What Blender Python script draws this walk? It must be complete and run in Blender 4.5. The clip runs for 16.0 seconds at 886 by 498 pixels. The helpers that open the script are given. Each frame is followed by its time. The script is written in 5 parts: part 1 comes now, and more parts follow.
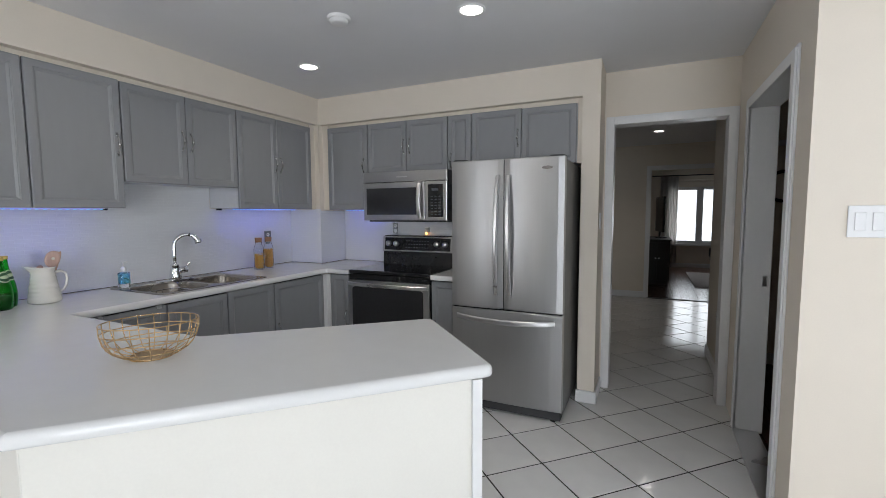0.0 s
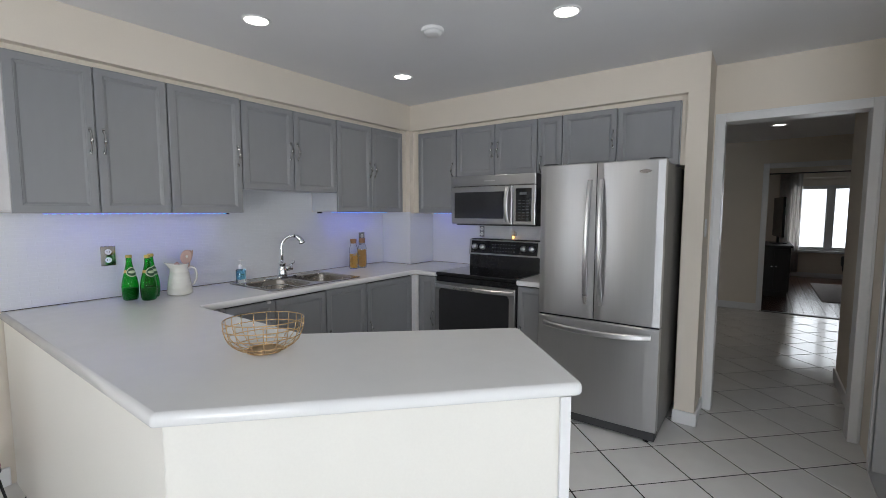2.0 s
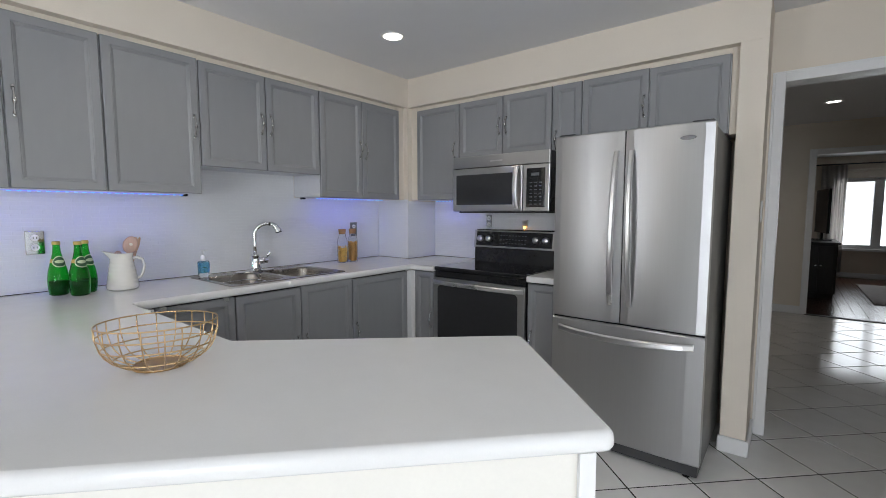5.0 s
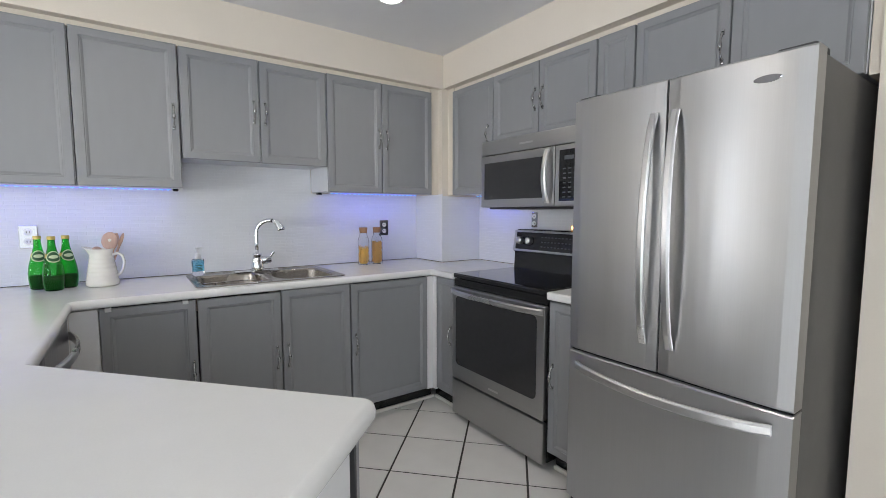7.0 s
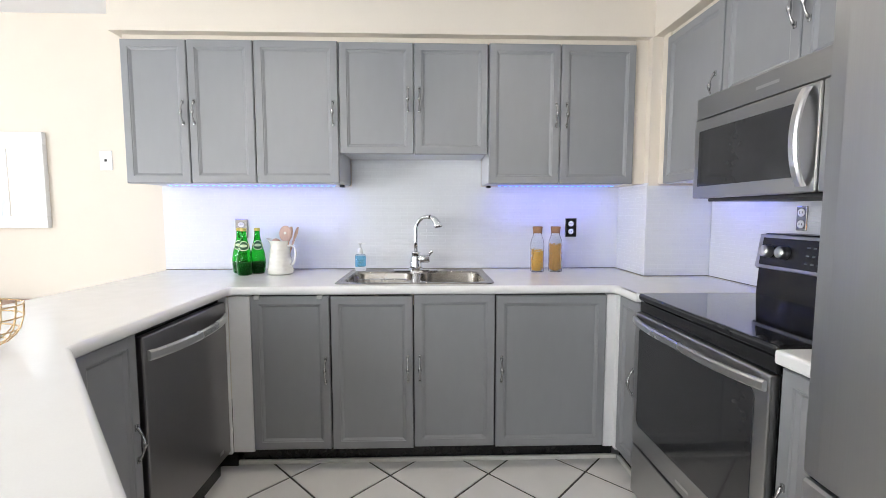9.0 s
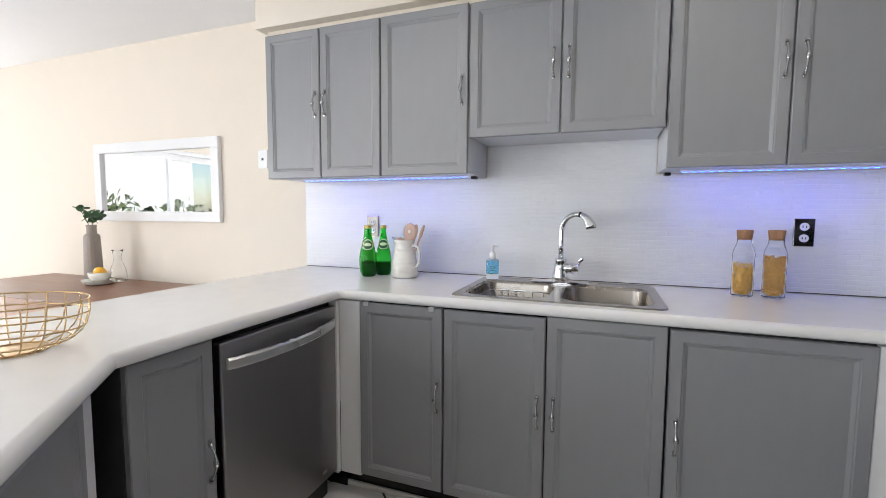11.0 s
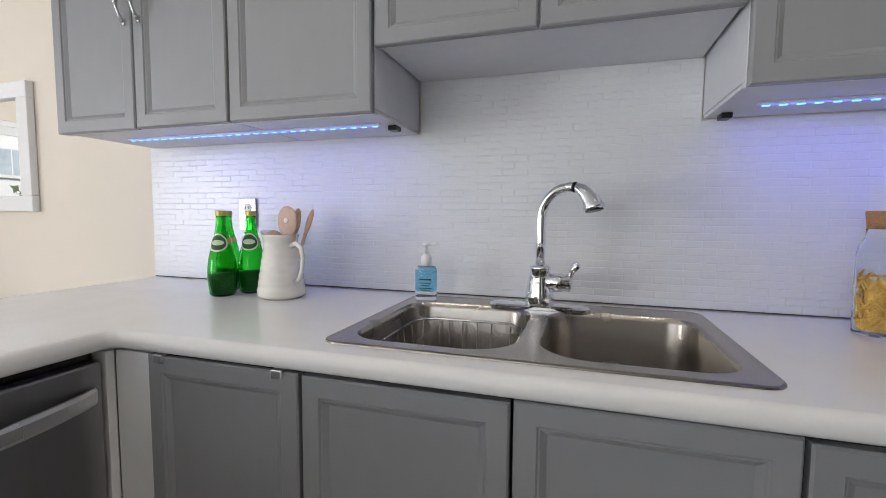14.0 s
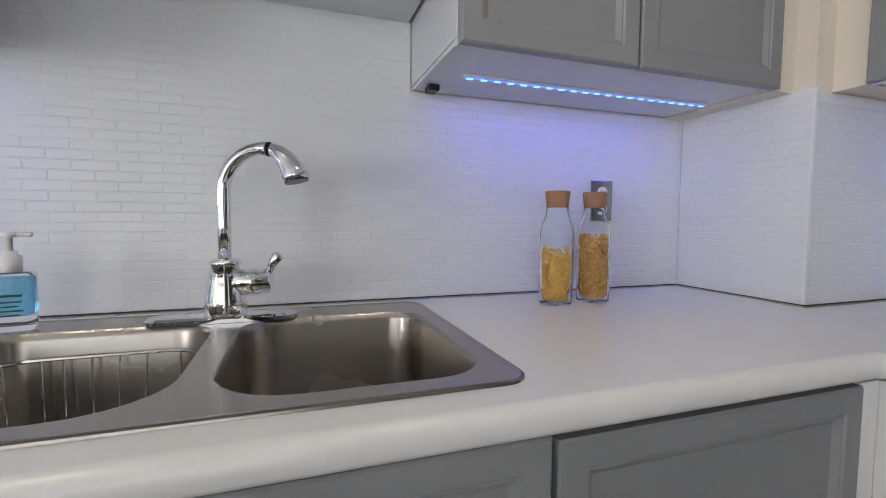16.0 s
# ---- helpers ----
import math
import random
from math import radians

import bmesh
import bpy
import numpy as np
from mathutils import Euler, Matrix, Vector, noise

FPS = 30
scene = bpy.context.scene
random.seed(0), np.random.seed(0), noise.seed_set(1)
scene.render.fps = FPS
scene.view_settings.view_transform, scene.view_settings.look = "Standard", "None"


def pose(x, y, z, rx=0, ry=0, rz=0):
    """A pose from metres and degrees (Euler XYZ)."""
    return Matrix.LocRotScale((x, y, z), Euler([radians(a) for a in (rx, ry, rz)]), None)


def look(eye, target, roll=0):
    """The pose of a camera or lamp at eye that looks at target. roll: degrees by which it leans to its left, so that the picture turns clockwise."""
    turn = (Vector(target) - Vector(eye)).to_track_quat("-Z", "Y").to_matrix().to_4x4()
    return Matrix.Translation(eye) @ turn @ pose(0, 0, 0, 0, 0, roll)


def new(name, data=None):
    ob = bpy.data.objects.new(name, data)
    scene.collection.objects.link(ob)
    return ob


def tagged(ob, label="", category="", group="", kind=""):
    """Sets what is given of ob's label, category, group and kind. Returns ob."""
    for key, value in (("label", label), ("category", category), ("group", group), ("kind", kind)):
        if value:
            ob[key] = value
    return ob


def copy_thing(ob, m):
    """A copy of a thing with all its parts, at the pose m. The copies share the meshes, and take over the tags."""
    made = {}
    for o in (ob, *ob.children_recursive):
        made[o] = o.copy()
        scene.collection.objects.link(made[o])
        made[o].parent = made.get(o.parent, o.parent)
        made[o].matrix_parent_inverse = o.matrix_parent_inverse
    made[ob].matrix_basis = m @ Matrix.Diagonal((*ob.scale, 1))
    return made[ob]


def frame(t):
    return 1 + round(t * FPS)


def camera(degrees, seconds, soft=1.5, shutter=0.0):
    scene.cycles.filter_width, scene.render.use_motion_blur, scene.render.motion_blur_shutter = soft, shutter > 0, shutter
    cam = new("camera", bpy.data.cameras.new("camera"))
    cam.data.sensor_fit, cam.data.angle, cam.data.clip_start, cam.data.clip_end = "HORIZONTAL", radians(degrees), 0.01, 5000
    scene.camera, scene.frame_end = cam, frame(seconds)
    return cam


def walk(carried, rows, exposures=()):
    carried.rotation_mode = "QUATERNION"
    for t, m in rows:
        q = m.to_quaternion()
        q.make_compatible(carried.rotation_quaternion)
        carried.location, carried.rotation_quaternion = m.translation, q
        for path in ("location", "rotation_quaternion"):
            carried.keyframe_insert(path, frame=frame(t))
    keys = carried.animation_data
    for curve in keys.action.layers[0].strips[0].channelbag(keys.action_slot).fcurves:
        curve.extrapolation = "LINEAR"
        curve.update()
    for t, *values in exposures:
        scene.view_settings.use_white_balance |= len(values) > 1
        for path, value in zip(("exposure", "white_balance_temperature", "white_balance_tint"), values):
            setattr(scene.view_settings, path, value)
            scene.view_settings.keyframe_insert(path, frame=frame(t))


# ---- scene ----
cam = camera(90.5, 16.0, soft=0.5)
PATH = [
    (0, (3.137, 0.204, 1.385), (2.295, 2.01, 1.22), -0.3),
    (0.5, (3.133, 0.193, 1.425), (2.094, 1.894, 1.259), -0.3),
    (1, (3.132, 0.19, 1.434), (2.023, 1.846, 1.268), -0.1),
    (1.5, (3.132, 0.185, 1.431), (1.985, 1.814, 1.264), -0.0),
    (2, (3.128, 0.188, 1.428), (1.956, 1.8, 1.258), 0.0),
    (2.5, (3.116, 0.197, 1.417), (1.928, 1.798, 1.25), 0.0),
    (3, (3.09, 0.217, 1.405), (1.893, 1.81, 1.234), 0.1),
    (3.5, (3.017, 0.27, 1.385), (1.816, 1.86, 1.209), 0.2),
    (4, (2.951, 0.34, 1.357), (1.749, 1.928, 1.181), 0.2),
    (4.2, (2.943, 0.388, 1.344), (1.738, 1.974, 1.172), 0.2),
    (6.3, (3.015, 1.232, 1.293), (1.594, 2.63, 1.124), -0.1),
    (6.5, (3.035, 1.321, 1.285), (1.562, 2.664, 1.12), 0.0),
    (7, (3.06, 1.543, 1.295), (1.435, 2.695, 1.126), -0.0),
    (7.5, (2.983, 1.739, 1.268), (1.218, 2.663, 1.098), -0.0),
    (8, (2.877, 1.903, 1.274), (0.999, 2.57, 1.105), -0.1),
    (8.5, (2.802, 2.083, 1.256), (0.843, 2.453, 1.1), -0.1),
    (9, (2.734, 2.257, 1.263), (0.742, 2.32, 1.099), -0.0),
    (9.5, (2.647, 2.336, 1.258), (0.663, 2.133, 1.098), -0.1),
    (10, (2.51, 2.359, 1.259), (0.564, 1.926, 1.099), 0.2),
    (10.2, (2.464, 2.362, 1.267), (0.538, 1.851, 1.099), 0.2),
    (12.3, (1.82, 2.372, 1.184), (-0.023, 1.609, 1.042), 0.6),
    (12.5, (1.759, 2.338, 1.187), (-0.086, 1.58, 1.046), 0.5),
    (13, (1.635, 2.303, 1.186), (-0.226, 1.583, 1.055), 0.8),
    (13.5, (1.482, 2.285, 1.174), (-0.403, 1.633, 1.036), 0.7),
    (14, (1.344, 2.277, 1.165), (-0.561, 1.684, 1.016), 0.4),
    (14.5, (1.264, 2.308, 1.152), (-0.667, 1.805, 1.02), 0.4),
    (15, (1.195, 2.327, 1.147), (-0.784, 2.075, 1.005), 0.2),
    (15.5, (1.114, 2.324, 1.133), (-0.874, 2.505, 1.0), 0.3),
    (16, (1.068, 2.302, 1.112), (-0.821, 2.946, 0.982), 0.4),
]
walk(cam, [(t, look(eye, target, roll)) for t, eye, target, roll in PATH],
     exposures=((0, -1.07, 6350, 11), (4.0, -1.0, 6350, 11), (6.5, -0.52, 6400, 11), (7.5, -0.36, 6450, 11), (8.5, 0.0, 6500, 11), (9.0, 0.1, 6500, 11), (10.2, -0.08, 6500, 12), (12.3, -0.45, 6550, 12), (14.0, -0.55, 6600, 12), (16.0, -0.6, 6700, 12)))


# ---- light ----
world = bpy.data.worlds.new("sky")
scene.world = world
world.use_nodes = True
sky = world.node_tree.nodes.new("ShaderNodeTexSky")
sky.sky_type, sky.sun_disc = "NISHITA", False
sky.sun_elevation, sky.sun_rotation = radians(35), radians(337)
world.node_tree.links.new(sky.outputs[0], world.node_tree.nodes["Background"].inputs[0])
world.node_tree.nodes["Background"].inputs[1].default_value = 0.15


def lamp(name, kind, energy, m, color=(1, 1, 1), size=0.1, size_y=0.0, spread=180):
    data = bpy.data.lights.new(name, kind)
    data.energy, data.color = energy, color
    if kind == "AREA":
        data.shape = "RECTANGLE" if size_y else "DISK"
        data.size = size
        if size_y:
            data.size_y = size_y
        data.spread = radians(spread)
    ob = new(name, data)
    ob.matrix_world = m
    return ob


sun = lamp("sun", "SUN", 5.0, look((-2.5, 6, 4.5), (0, 0, 0)), (1.0, 0.95, 0.88))
sun.data.angle = radians(0.5)
# sky light at the living and west windows; south and side are added fill
lamp("south_daylight", "AREA", 165, look((4.575, -3.56, 1.2), (3.6, 0, 1.1)), (0.9, 0.95, 1.0), 1.5, 1.65)
lamp("west_daylight", "AREA", 62, look((0.02, -3.225, 1.2), (3, -2.4, 1.1)), (0.9, 0.95, 1.0), 0.5, 1.65)
# fill for the base cabinets, from an added window out of view
lamp("side_daylight", "AREA", 62, look((5.56, 0.5, 1.2), (0, 0.5, 1.1)), (0.88, 0.94, 1.0), 2.9, 1.7)
lamp("living_daylight", "AREA", 20, look((4.45, 12.52, 1.3), (4.45, 0, 1.0)), (0.93, 0.97, 1.0), 1.7, 1.3)

# ---- materials ----


def material(name, color, rough=0.5, metal=0.0, grain=60.0, vary=0.06, bump=0.05, stretch=(1, 1, 1), random_piece=0.0,
             transmission=0.0, coat=0.0, ior=1.45, bump_scale=None, spots=0.0):
    m = bpy.data.materials.new(name)
    m.use_nodes = True
    t = m.node_tree
    b = t.nodes["Principled BSDF"]
    b.inputs["Roughness"].default_value, b.inputs["Metallic"].default_value = rough, metal
    b.inputs["Transmission Weight"].default_value, b.inputs["IOR"].default_value = transmission, ior
    b.inputs["Coat Weight"].default_value = coat
    co = t.nodes.new("ShaderNodeTexCoord")
    mp = t.nodes.new("ShaderNodeMapping")
    mp.inputs["Scale"].default_value = stretch
    t.links.new(co.outputs["Object"], mp.inputs[0])
    fine = t.nodes.new("ShaderNodeTexNoise")
    fine.inputs["Scale"].default_value, fine.inputs["Detail"].default_value = grain, 4
    broad = t.nodes.new("ShaderNodeTexNoise")
    broad.inputs["Scale"].default_value, broad.inputs["Detail"].default_value = max(grain * 0.04, 1.3), 3
    t.links.new(mp.outputs[0], fine.inputs[0])
    t.links.new(mp.outputs[0], broad.inputs[0])
    mix = t.nodes.new("ShaderNodeMath")
    mix.operation = "ADD"
    t.links.new(fine.outputs[0], mix.inputs[0])
    t.links.new(broad.outputs[0], mix.inputs[1])
    ramp = t.nodes.new("ShaderNodeMapRange")
    ramp.inputs[1].default_value, ramp.inputs[2].default_value = 0.6, 1.4
    ramp.inputs[3].default_value, ramp.inputs[4].default_value = 1 - vary, 1 + vary
    t.links.new(mix.outputs[0], ramp.inputs[0])
    tint = t.nodes.new("ShaderNodeMix")
    tint.data_type, tint.blend_type = "RGBA", "MULTIPLY"
    tint.inputs[0].default_value = 1
    tint.inputs[6].default_value = (*color, 1)
    last = ramp.outputs[0]
    if random_piece:
        info = t.nodes.new("ShaderNodeObjectInfo")
        r2 = t.nodes.new("ShaderNodeMapRange")
        r2.inputs[3].default_value, r2.inputs[4].default_value = 1 - random_piece, 1 + random_piece
        t.links.new(info.outputs["Random"], r2.inputs[0])
        mul = t.nodes.new("ShaderNodeMath")
        mul.operation = "MULTIPLY"
        t.links.new(last, mul.inputs[0])
        t.links.new(r2.outputs[0], mul.inputs[1])
        last = mul.outputs[0]
    t.links.new(last, tint.inputs[7])
    t.links.new(tint.outputs[2], b.inputs["Base Color"])
    rr = t.nodes.new("ShaderNodeMapRange")
    rr.inputs[3].default_value, rr.inputs[4].default_value = max(rough * 0.8, 0), min(rough * 1.25, 1)
    t.links.new(broad.outputs[0], rr.inputs[0])
    if not transmission:
        t.links.new(rr.outputs[0], b.inputs["Roughness"])
    if bump:
        bp = t.nodes.new("ShaderNodeBump")
        bp.inputs["Strength"].default_value, bp.inputs["Distance"].default_value = bump, 0.002
        t.links.new(fine.outputs[0], bp.inputs["Height"])
        t.links.new(bp.outputs[0], b.inputs["Normal"])
    return m


def glowing(name, color, strength):
    m = bpy.data.materials.new(name)
    m.use_nodes = True
    b = m.node_tree.nodes["Principled BSDF"]
    b.inputs["Base Color"].default_value = (*color, 1)
    b.inputs["Emission Color"].default_value = (*color, 1)
    b.inputs["Emission Strength"].default_value = strength
    return m


WALL = material("beige_wall_paint", (0.77, 0.70, 0.605), 0.75, grain=180, vary=0.02, bump=0.12)
CEIL = material("white_ceiling_paint", (0.8, 0.8, 0.81), 0.85, grain=220, vary=0.015, bump=0.15)
TRIM = material("white_gloss_trim", (0.8, 0.8, 0.8), 0.3, grain=40, vary=0.02, bump=0.03)
CREAM = material("cream_panel_paint", (0.8, 0.78, 0.72), 0.55, grain=120, vary=0.02, bump=0.06)
GREY = material("grey_cabinet_paint", (0.275, 0.28, 0.29), 0.38, grain=26, vary=0.03, bump=0.10, stretch=(1, 1, 0.35))
CARCASS = material("white_cabinet_carcass", (0.68, 0.69, 0.72), 0.5, grain=30, vary=0.04, bump=0.06)
TOP = material("white_laminate_worktop", (0.78, 0.78, 0.77), 0.17, grain=300, vary=0.02, bump=0.02)
STEEL = material("brushed_steel", (0.49, 0.494, 0.5), 0.35, 1.0, grain=9, vary=0.03, bump=0.0, stretch=(40, 40, 0.5))
STEEL_H = material("brushed_steel_sideways", (0.5, 0.5, 0.5), 0.3, 1.0, grain=9, vary=0.025, bump=0.0, stretch=(0.5, 0.5, 40))
DARK_STEEL = material("dark_brushed_steel", (0.33, 0.32, 0.32), 0.34, 1.0, grain=9, vary=0.03, bump=0.0, stretch=(40, 40, 0.5))
BAR = material("satin_handle_steel", (0.72, 0.72, 0.72), 0.28, 1.0, grain=80, vary=0.03, bump=0.01)
SINK = material("sink_steel", (0.36, 0.33, 0.295), 0.26, 1.0, grain=70, vary=0.03, bump=0)
CHROME = material("chrome", (0.82, 0.83, 0.85), 0.06, 1.0, grain=30, vary=0.01, bump=0)
PLATE = material("dark_mirror_plate", (0.3, 0.3, 0.31), 0.1, 1.0, grain=40, vary=0.03, bump=0)
HANDLE = material("worn_chrome_handle", (0.5, 0.5, 0.5), 0.16, 1.0, grain=60, vary=0.08, bump=0.02)
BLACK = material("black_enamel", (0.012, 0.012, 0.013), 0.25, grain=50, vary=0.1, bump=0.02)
BLACKGLASS = material("black_glass", (0.008, 0.008, 0.009), 0.05, grain=30, vary=0.1, bump=0, coat=0.5)
HOUSE_GLASS = material("house_window_glass", (0.5, 0.58, 0.66), 0.08, grain=8, vary=0.2, bump=0, coat=0.5)
OVEN_GLASS = material("smoked_oven_glass", (0.03, 0.03, 0.032), 0.1, grain=30, vary=0.1, bump=0, coat=0.3)
FRIDGE_SIDE = material("dark_grey_textured_side", (0.2, 0.195, 0.19), 0.45, 0.3, grain=200, vary=0.06, bump=0.08)
DARK = material("dark_side_panel", (0.05, 0.05, 0.052), 0.5, grain=60, vary=0.08)
TILE = material("white_glazed_floor_tile", (0.76, 0.75, 0.73), 0.1, grain=9, vary=0.05, bump=0.02, random_piece=0.025)
GROUT = material("dark_grout", (0.05, 0.046, 0.042), 0.9, grain=90, vary=0.2)
SPLASH = material("painted_mosaic_white", (0.76, 0.77, 0.79), 0.24, grain=120, vary=0.02, bump=0.08, random_piece=0.012)
SPLASH_BACK = material("mosaic_joint_paint", (0.76, 0.77, 0.79), 0.5, grain=160, vary=0.02, bump=0.06)
WOOD = material("dark_wood_floor", (0.075, 0.03, 0.018), 0.2, grain=7, vary=0.3, stretch=(9, 1, 1), random_piece=0.12)
TABLE = material("brown_table_wood", (0.2, 0.085, 0.045), 0.32, grain=8, vary=0.16, stretch=(10, 1, 6))
TABLE_LIGHT = material("reddish_table_leaf_wood", (0.36, 0.15, 0.085), 0.32, grain=8, vary=0.14, stretch=(10, 1, 6))
SPOON = material("beech_spoon_wood", (0.66, 0.44, 0.3), 0.55, grain=20, vary=0.12, stretch=(6, 6, 1))
SPOON_DARK = material("rosy_spoon_wood", (0.58, 0.4, 0.33), 0.55, grain=20, vary=0.12, stretch=(6, 6, 1))
CORK = material("cork", (0.36, 0.19, 0.1), 0.8, grain=220, vary=0.3, bump=0.3)
CERAMIC = material("cream_glazed_ceramic", (0.78, 0.76, 0.7), 0.15, grain=30, vary=0.02, bump=0.02)
VASE = material("taupe_ribbed_ceramic", (0.36, 0.31, 0.27), 0.5, grain=50, vary=0.08, bump=0.1)
LEAF = material("eucalyptus_leaf", (0.05, 0.11, 0.045), 0.5, grain=60, vary=0.25, bump=0.1)
LEMON = material("lemon_peel", (0.85, 0.42, 0.02), 0.4, grain=260, vary=0.06, bump=0.3)
GREEN = material("green_glass", (0.1, 0.72, 0.16), 0.02, grain=20, vary=0.02, bump=0, transmission=1.0, ior=1.3)
CLEAR = material("clear_glass", (0.98, 0.99, 0.99), 0.0, grain=20, vary=0.0, bump=0, transmission=1.0, ior=1.25)
GEL = material("blue_hand_gel", (0.3, 0.74, 1.0), 0.05, grain=20, vary=0.03, bump=0, transmission=0.8, ior=1.15)
JAR = material("thin_jar_glass", (0.98, 0.99, 0.99), 0.0, grain=20, vary=0.0, bump=0, transmission=1.0, ior=1.12)
PLASTIC = material("white_plastic", (0.8, 0.8, 0.8), 0.35, grain=60, vary=0.02, bump=0.02)
PASTA = material("yellow_pasta", (0.9, 0.56, 0.14), 0.55, grain=90, vary=0.15, bump=0.2)
PASTA_B = material("brown_short_pasta", (0.78, 0.46, 0.15), 0.55, grain=90, vary=0.2, bump=0.2)
BRASS = material("brass_wire", (0.62, 0.44, 0.24), 0.28, 1.0, grain=90, vary=0.06, bump=0.02)
FOIL = material("gold_foil_label", (0.55, 0.42, 0.12), 0.4, 0.4, grain=120, vary=0.15)
LABEL = material("pale_green_label", (0.55, 0.66, 0.42), 0.5, grain=60, vary=0.12)
LABEL_DARK = material("dark_green_label", (0.02, 0.09, 0.03), 0.5, grain=60, vary=0.12)
FABRIC = material("white_sheer_curtain", (0.75, 0.73, 0.7), 0.9, grain=160, vary=0.06, bump=0.3)
DARKWOOD = material("black_brown_furniture", (0.02, 0.018, 0.018), 0.4, grain=12, vary=0.2, stretch=(8, 1, 1))
CHAIRGREY = material("grey_chair_fabric", (0.12, 0.125, 0.13), 0.9, grain=300, vary=0.15, bump=0.4)
RUG = material("grey_beige_rug", (0.3, 0.27, 0.25), 0.95, grain=240, vary=0.2, bump=0.5)
LIT = glowing("downlight_glow", (1.0, 0.95, 0.86), 14)
LED = glowing("blue_led_glow", (0.05, 0.22, 1.0), 9)
LED_SOFT = glowing("led_strip_glow", (0.12, 0.16, 1.0), 2.2)
NIGHT = glowing("warm_night_light", (1.0, 0.45, 0.12), 9)
SIDING = material("pale_house_siding", (0.8, 0.81, 0.82), 0.7, grain=30, vary=0.05)
ROOF = material("grey_roof_shingle", (0.16, 0.17, 0.19), 0.9, grain=60, vary=0.2, bump=0.4)
HEDGE = material("hedge_leaf", (0.1, 0.14, 0.06), 0.7, grain=60, vary=0.4, bump=0.4)
GRASS = material("lawn", (0.07, 0.11, 0.035), 0.95, grain=40, vary=0.4, bump=0.6)
MIRROR = material("mirror_silver", (0.92, 0.93, 0.93), 0.0, 1.0, grain=10, vary=0.0, bump=0)
DISPLAY = material("control_legend", (0.1, 0.11, 0.12), 0.4, grain=60, vary=0.05)



def brushed(m, amount, rotation):
    """Horizontal brushing, which draws reflections out up and down."""
    t = m.node_tree
    b = t.nodes["Principled BSDF"]
    b.inputs["Anisotropic"].default_value, b.inputs["Anisotropic Rotation"].default_value = amount, rotation
    tan = t.nodes.new("ShaderNodeTangent")
    tan.direction_type, tan.axis = "RADIAL", "Z"
    t.links.new(tan.outputs[0], b.inputs["Tangent"])


for brushed_metal in (STEEL, STEEL_H, DARK_STEEL):
    brushed(brushed_metal, 0.75, 0.25)

# ---- mesh helpers ----


def mesh_of(bm, name, mat, smooth=False):
    bmesh.ops.recalc_face_normals(bm, faces=bm.faces)
    me = bpy.data.meshes.new(name)
    bm.to_mesh(me)
    bm.free()
    me.materials.append(mat)
    if smooth:
        me.shade_smooth()
    return me


def part(name, bm, mat, parent, label="", smooth=False):
    ob = new(name, mesh_of(bm, name, mat, smooth))
    ob.parent = parent
    if label:
        ob["label"] = label
    return ob


def thing(name, m, label, category, group="", kind=""):
    ob = new(name)
    ob.empty_display_size = 0.05
    ob.matrix_world = m if isinstance(m, Matrix) else Matrix.Translation(m)
    return tagged(ob, label, category, group, kind)


def solid(name, bm, mat, label="", category="", kind="structure", smooth=False, at=None):
    ob = new(name, mesh_of(bm, name, mat, smooth))
    if at is not None:
        ob.matrix_world = at
    return tagged(ob, label, category, "", kind)


def box(lo, hi, bevel=0.0, bm=None, seg=2):
    bm = bm or bmesh.new()
    c = [(a + b) / 2 for a, b in zip(lo, hi)]
    s = [abs(b - a) for a, b in zip(lo, hi)]
    r = bmesh.ops.create_cube(bm, size=1, matrix=Matrix.Translation(c) @ Matrix.Diagonal((*s, 1)))
    if bevel:
        es = list({e for v in r["verts"] for e in v.link_edges})
        bmesh.ops.bevel(bm, geom=es, offset=bevel, segments=seg, affect="EDGES", profile=0.5)
    return bm


def lathe(profile, seg=24, bm=None, at=(0, 0, 0), sx=1.0, sy=1.0):
    bm = bm or bmesh.new()
    rings = []
    for r, z in profile:
        if r < 1e-5:
            rings.append([bm.verts.new((at[0], at[1], at[2] + z))])
        else:
            rings.append([bm.verts.new((at[0] + sx * r * math.cos(2 * math.pi * i / seg), at[1] + sy * r * math.sin(2 * math.pi * i / seg), at[2] + z)) for i in range(seg)])
    for a, b in zip(rings, rings[1:]):
        for i in range(seg):
            q = [a[i % len(a)], a[(i + 1) % len(a)], b[(i + 1) % len(b)], b[i % len(b)]]
            q = list(dict.fromkeys(q))
            if len(q) > 2:
                bm.faces.new(q)
    return bm


def tube(points, radius, seg=8, bm=None, closed=False):
    bm = bm or bmesh.new()
    pts = [Vector(p) for p in points]
    n = len(pts)
    rs = radius if isinstance(radius, (list, tuple)) else [radius] * n
    rings, side = [], None
    for i, p in enumerate(pts):
        a = pts[(i - 1) % n] if closed or i else pts[0]
        b = pts[(i + 1) % n] if closed or i < n - 1 else pts[-1]
        d = (b - a).normalized()
        if side is None:
            side = d.orthogonal().normalized()
        side = (side - d * side.dot(d)).normalized()
        up = d.cross(side)
        rings.append([bm.verts.new(p + rs[i] * (math.cos(2 * math.pi * k / seg) * side + math.sin(2 * math.pi * k / seg) * up)) for k in range(seg)])
    for i in range(n if closed else n - 1):
        a, b = rings[i], rings[(i + 1) % n]
        for k in range(seg):
            bm.faces.new([a[k], a[(k + 1) % seg], b[(k + 1) % seg], b[k]])
    if not closed:
        bm.faces.new(rings[0][::-1])
        bm.faces.new(rings[-1])
    return bm


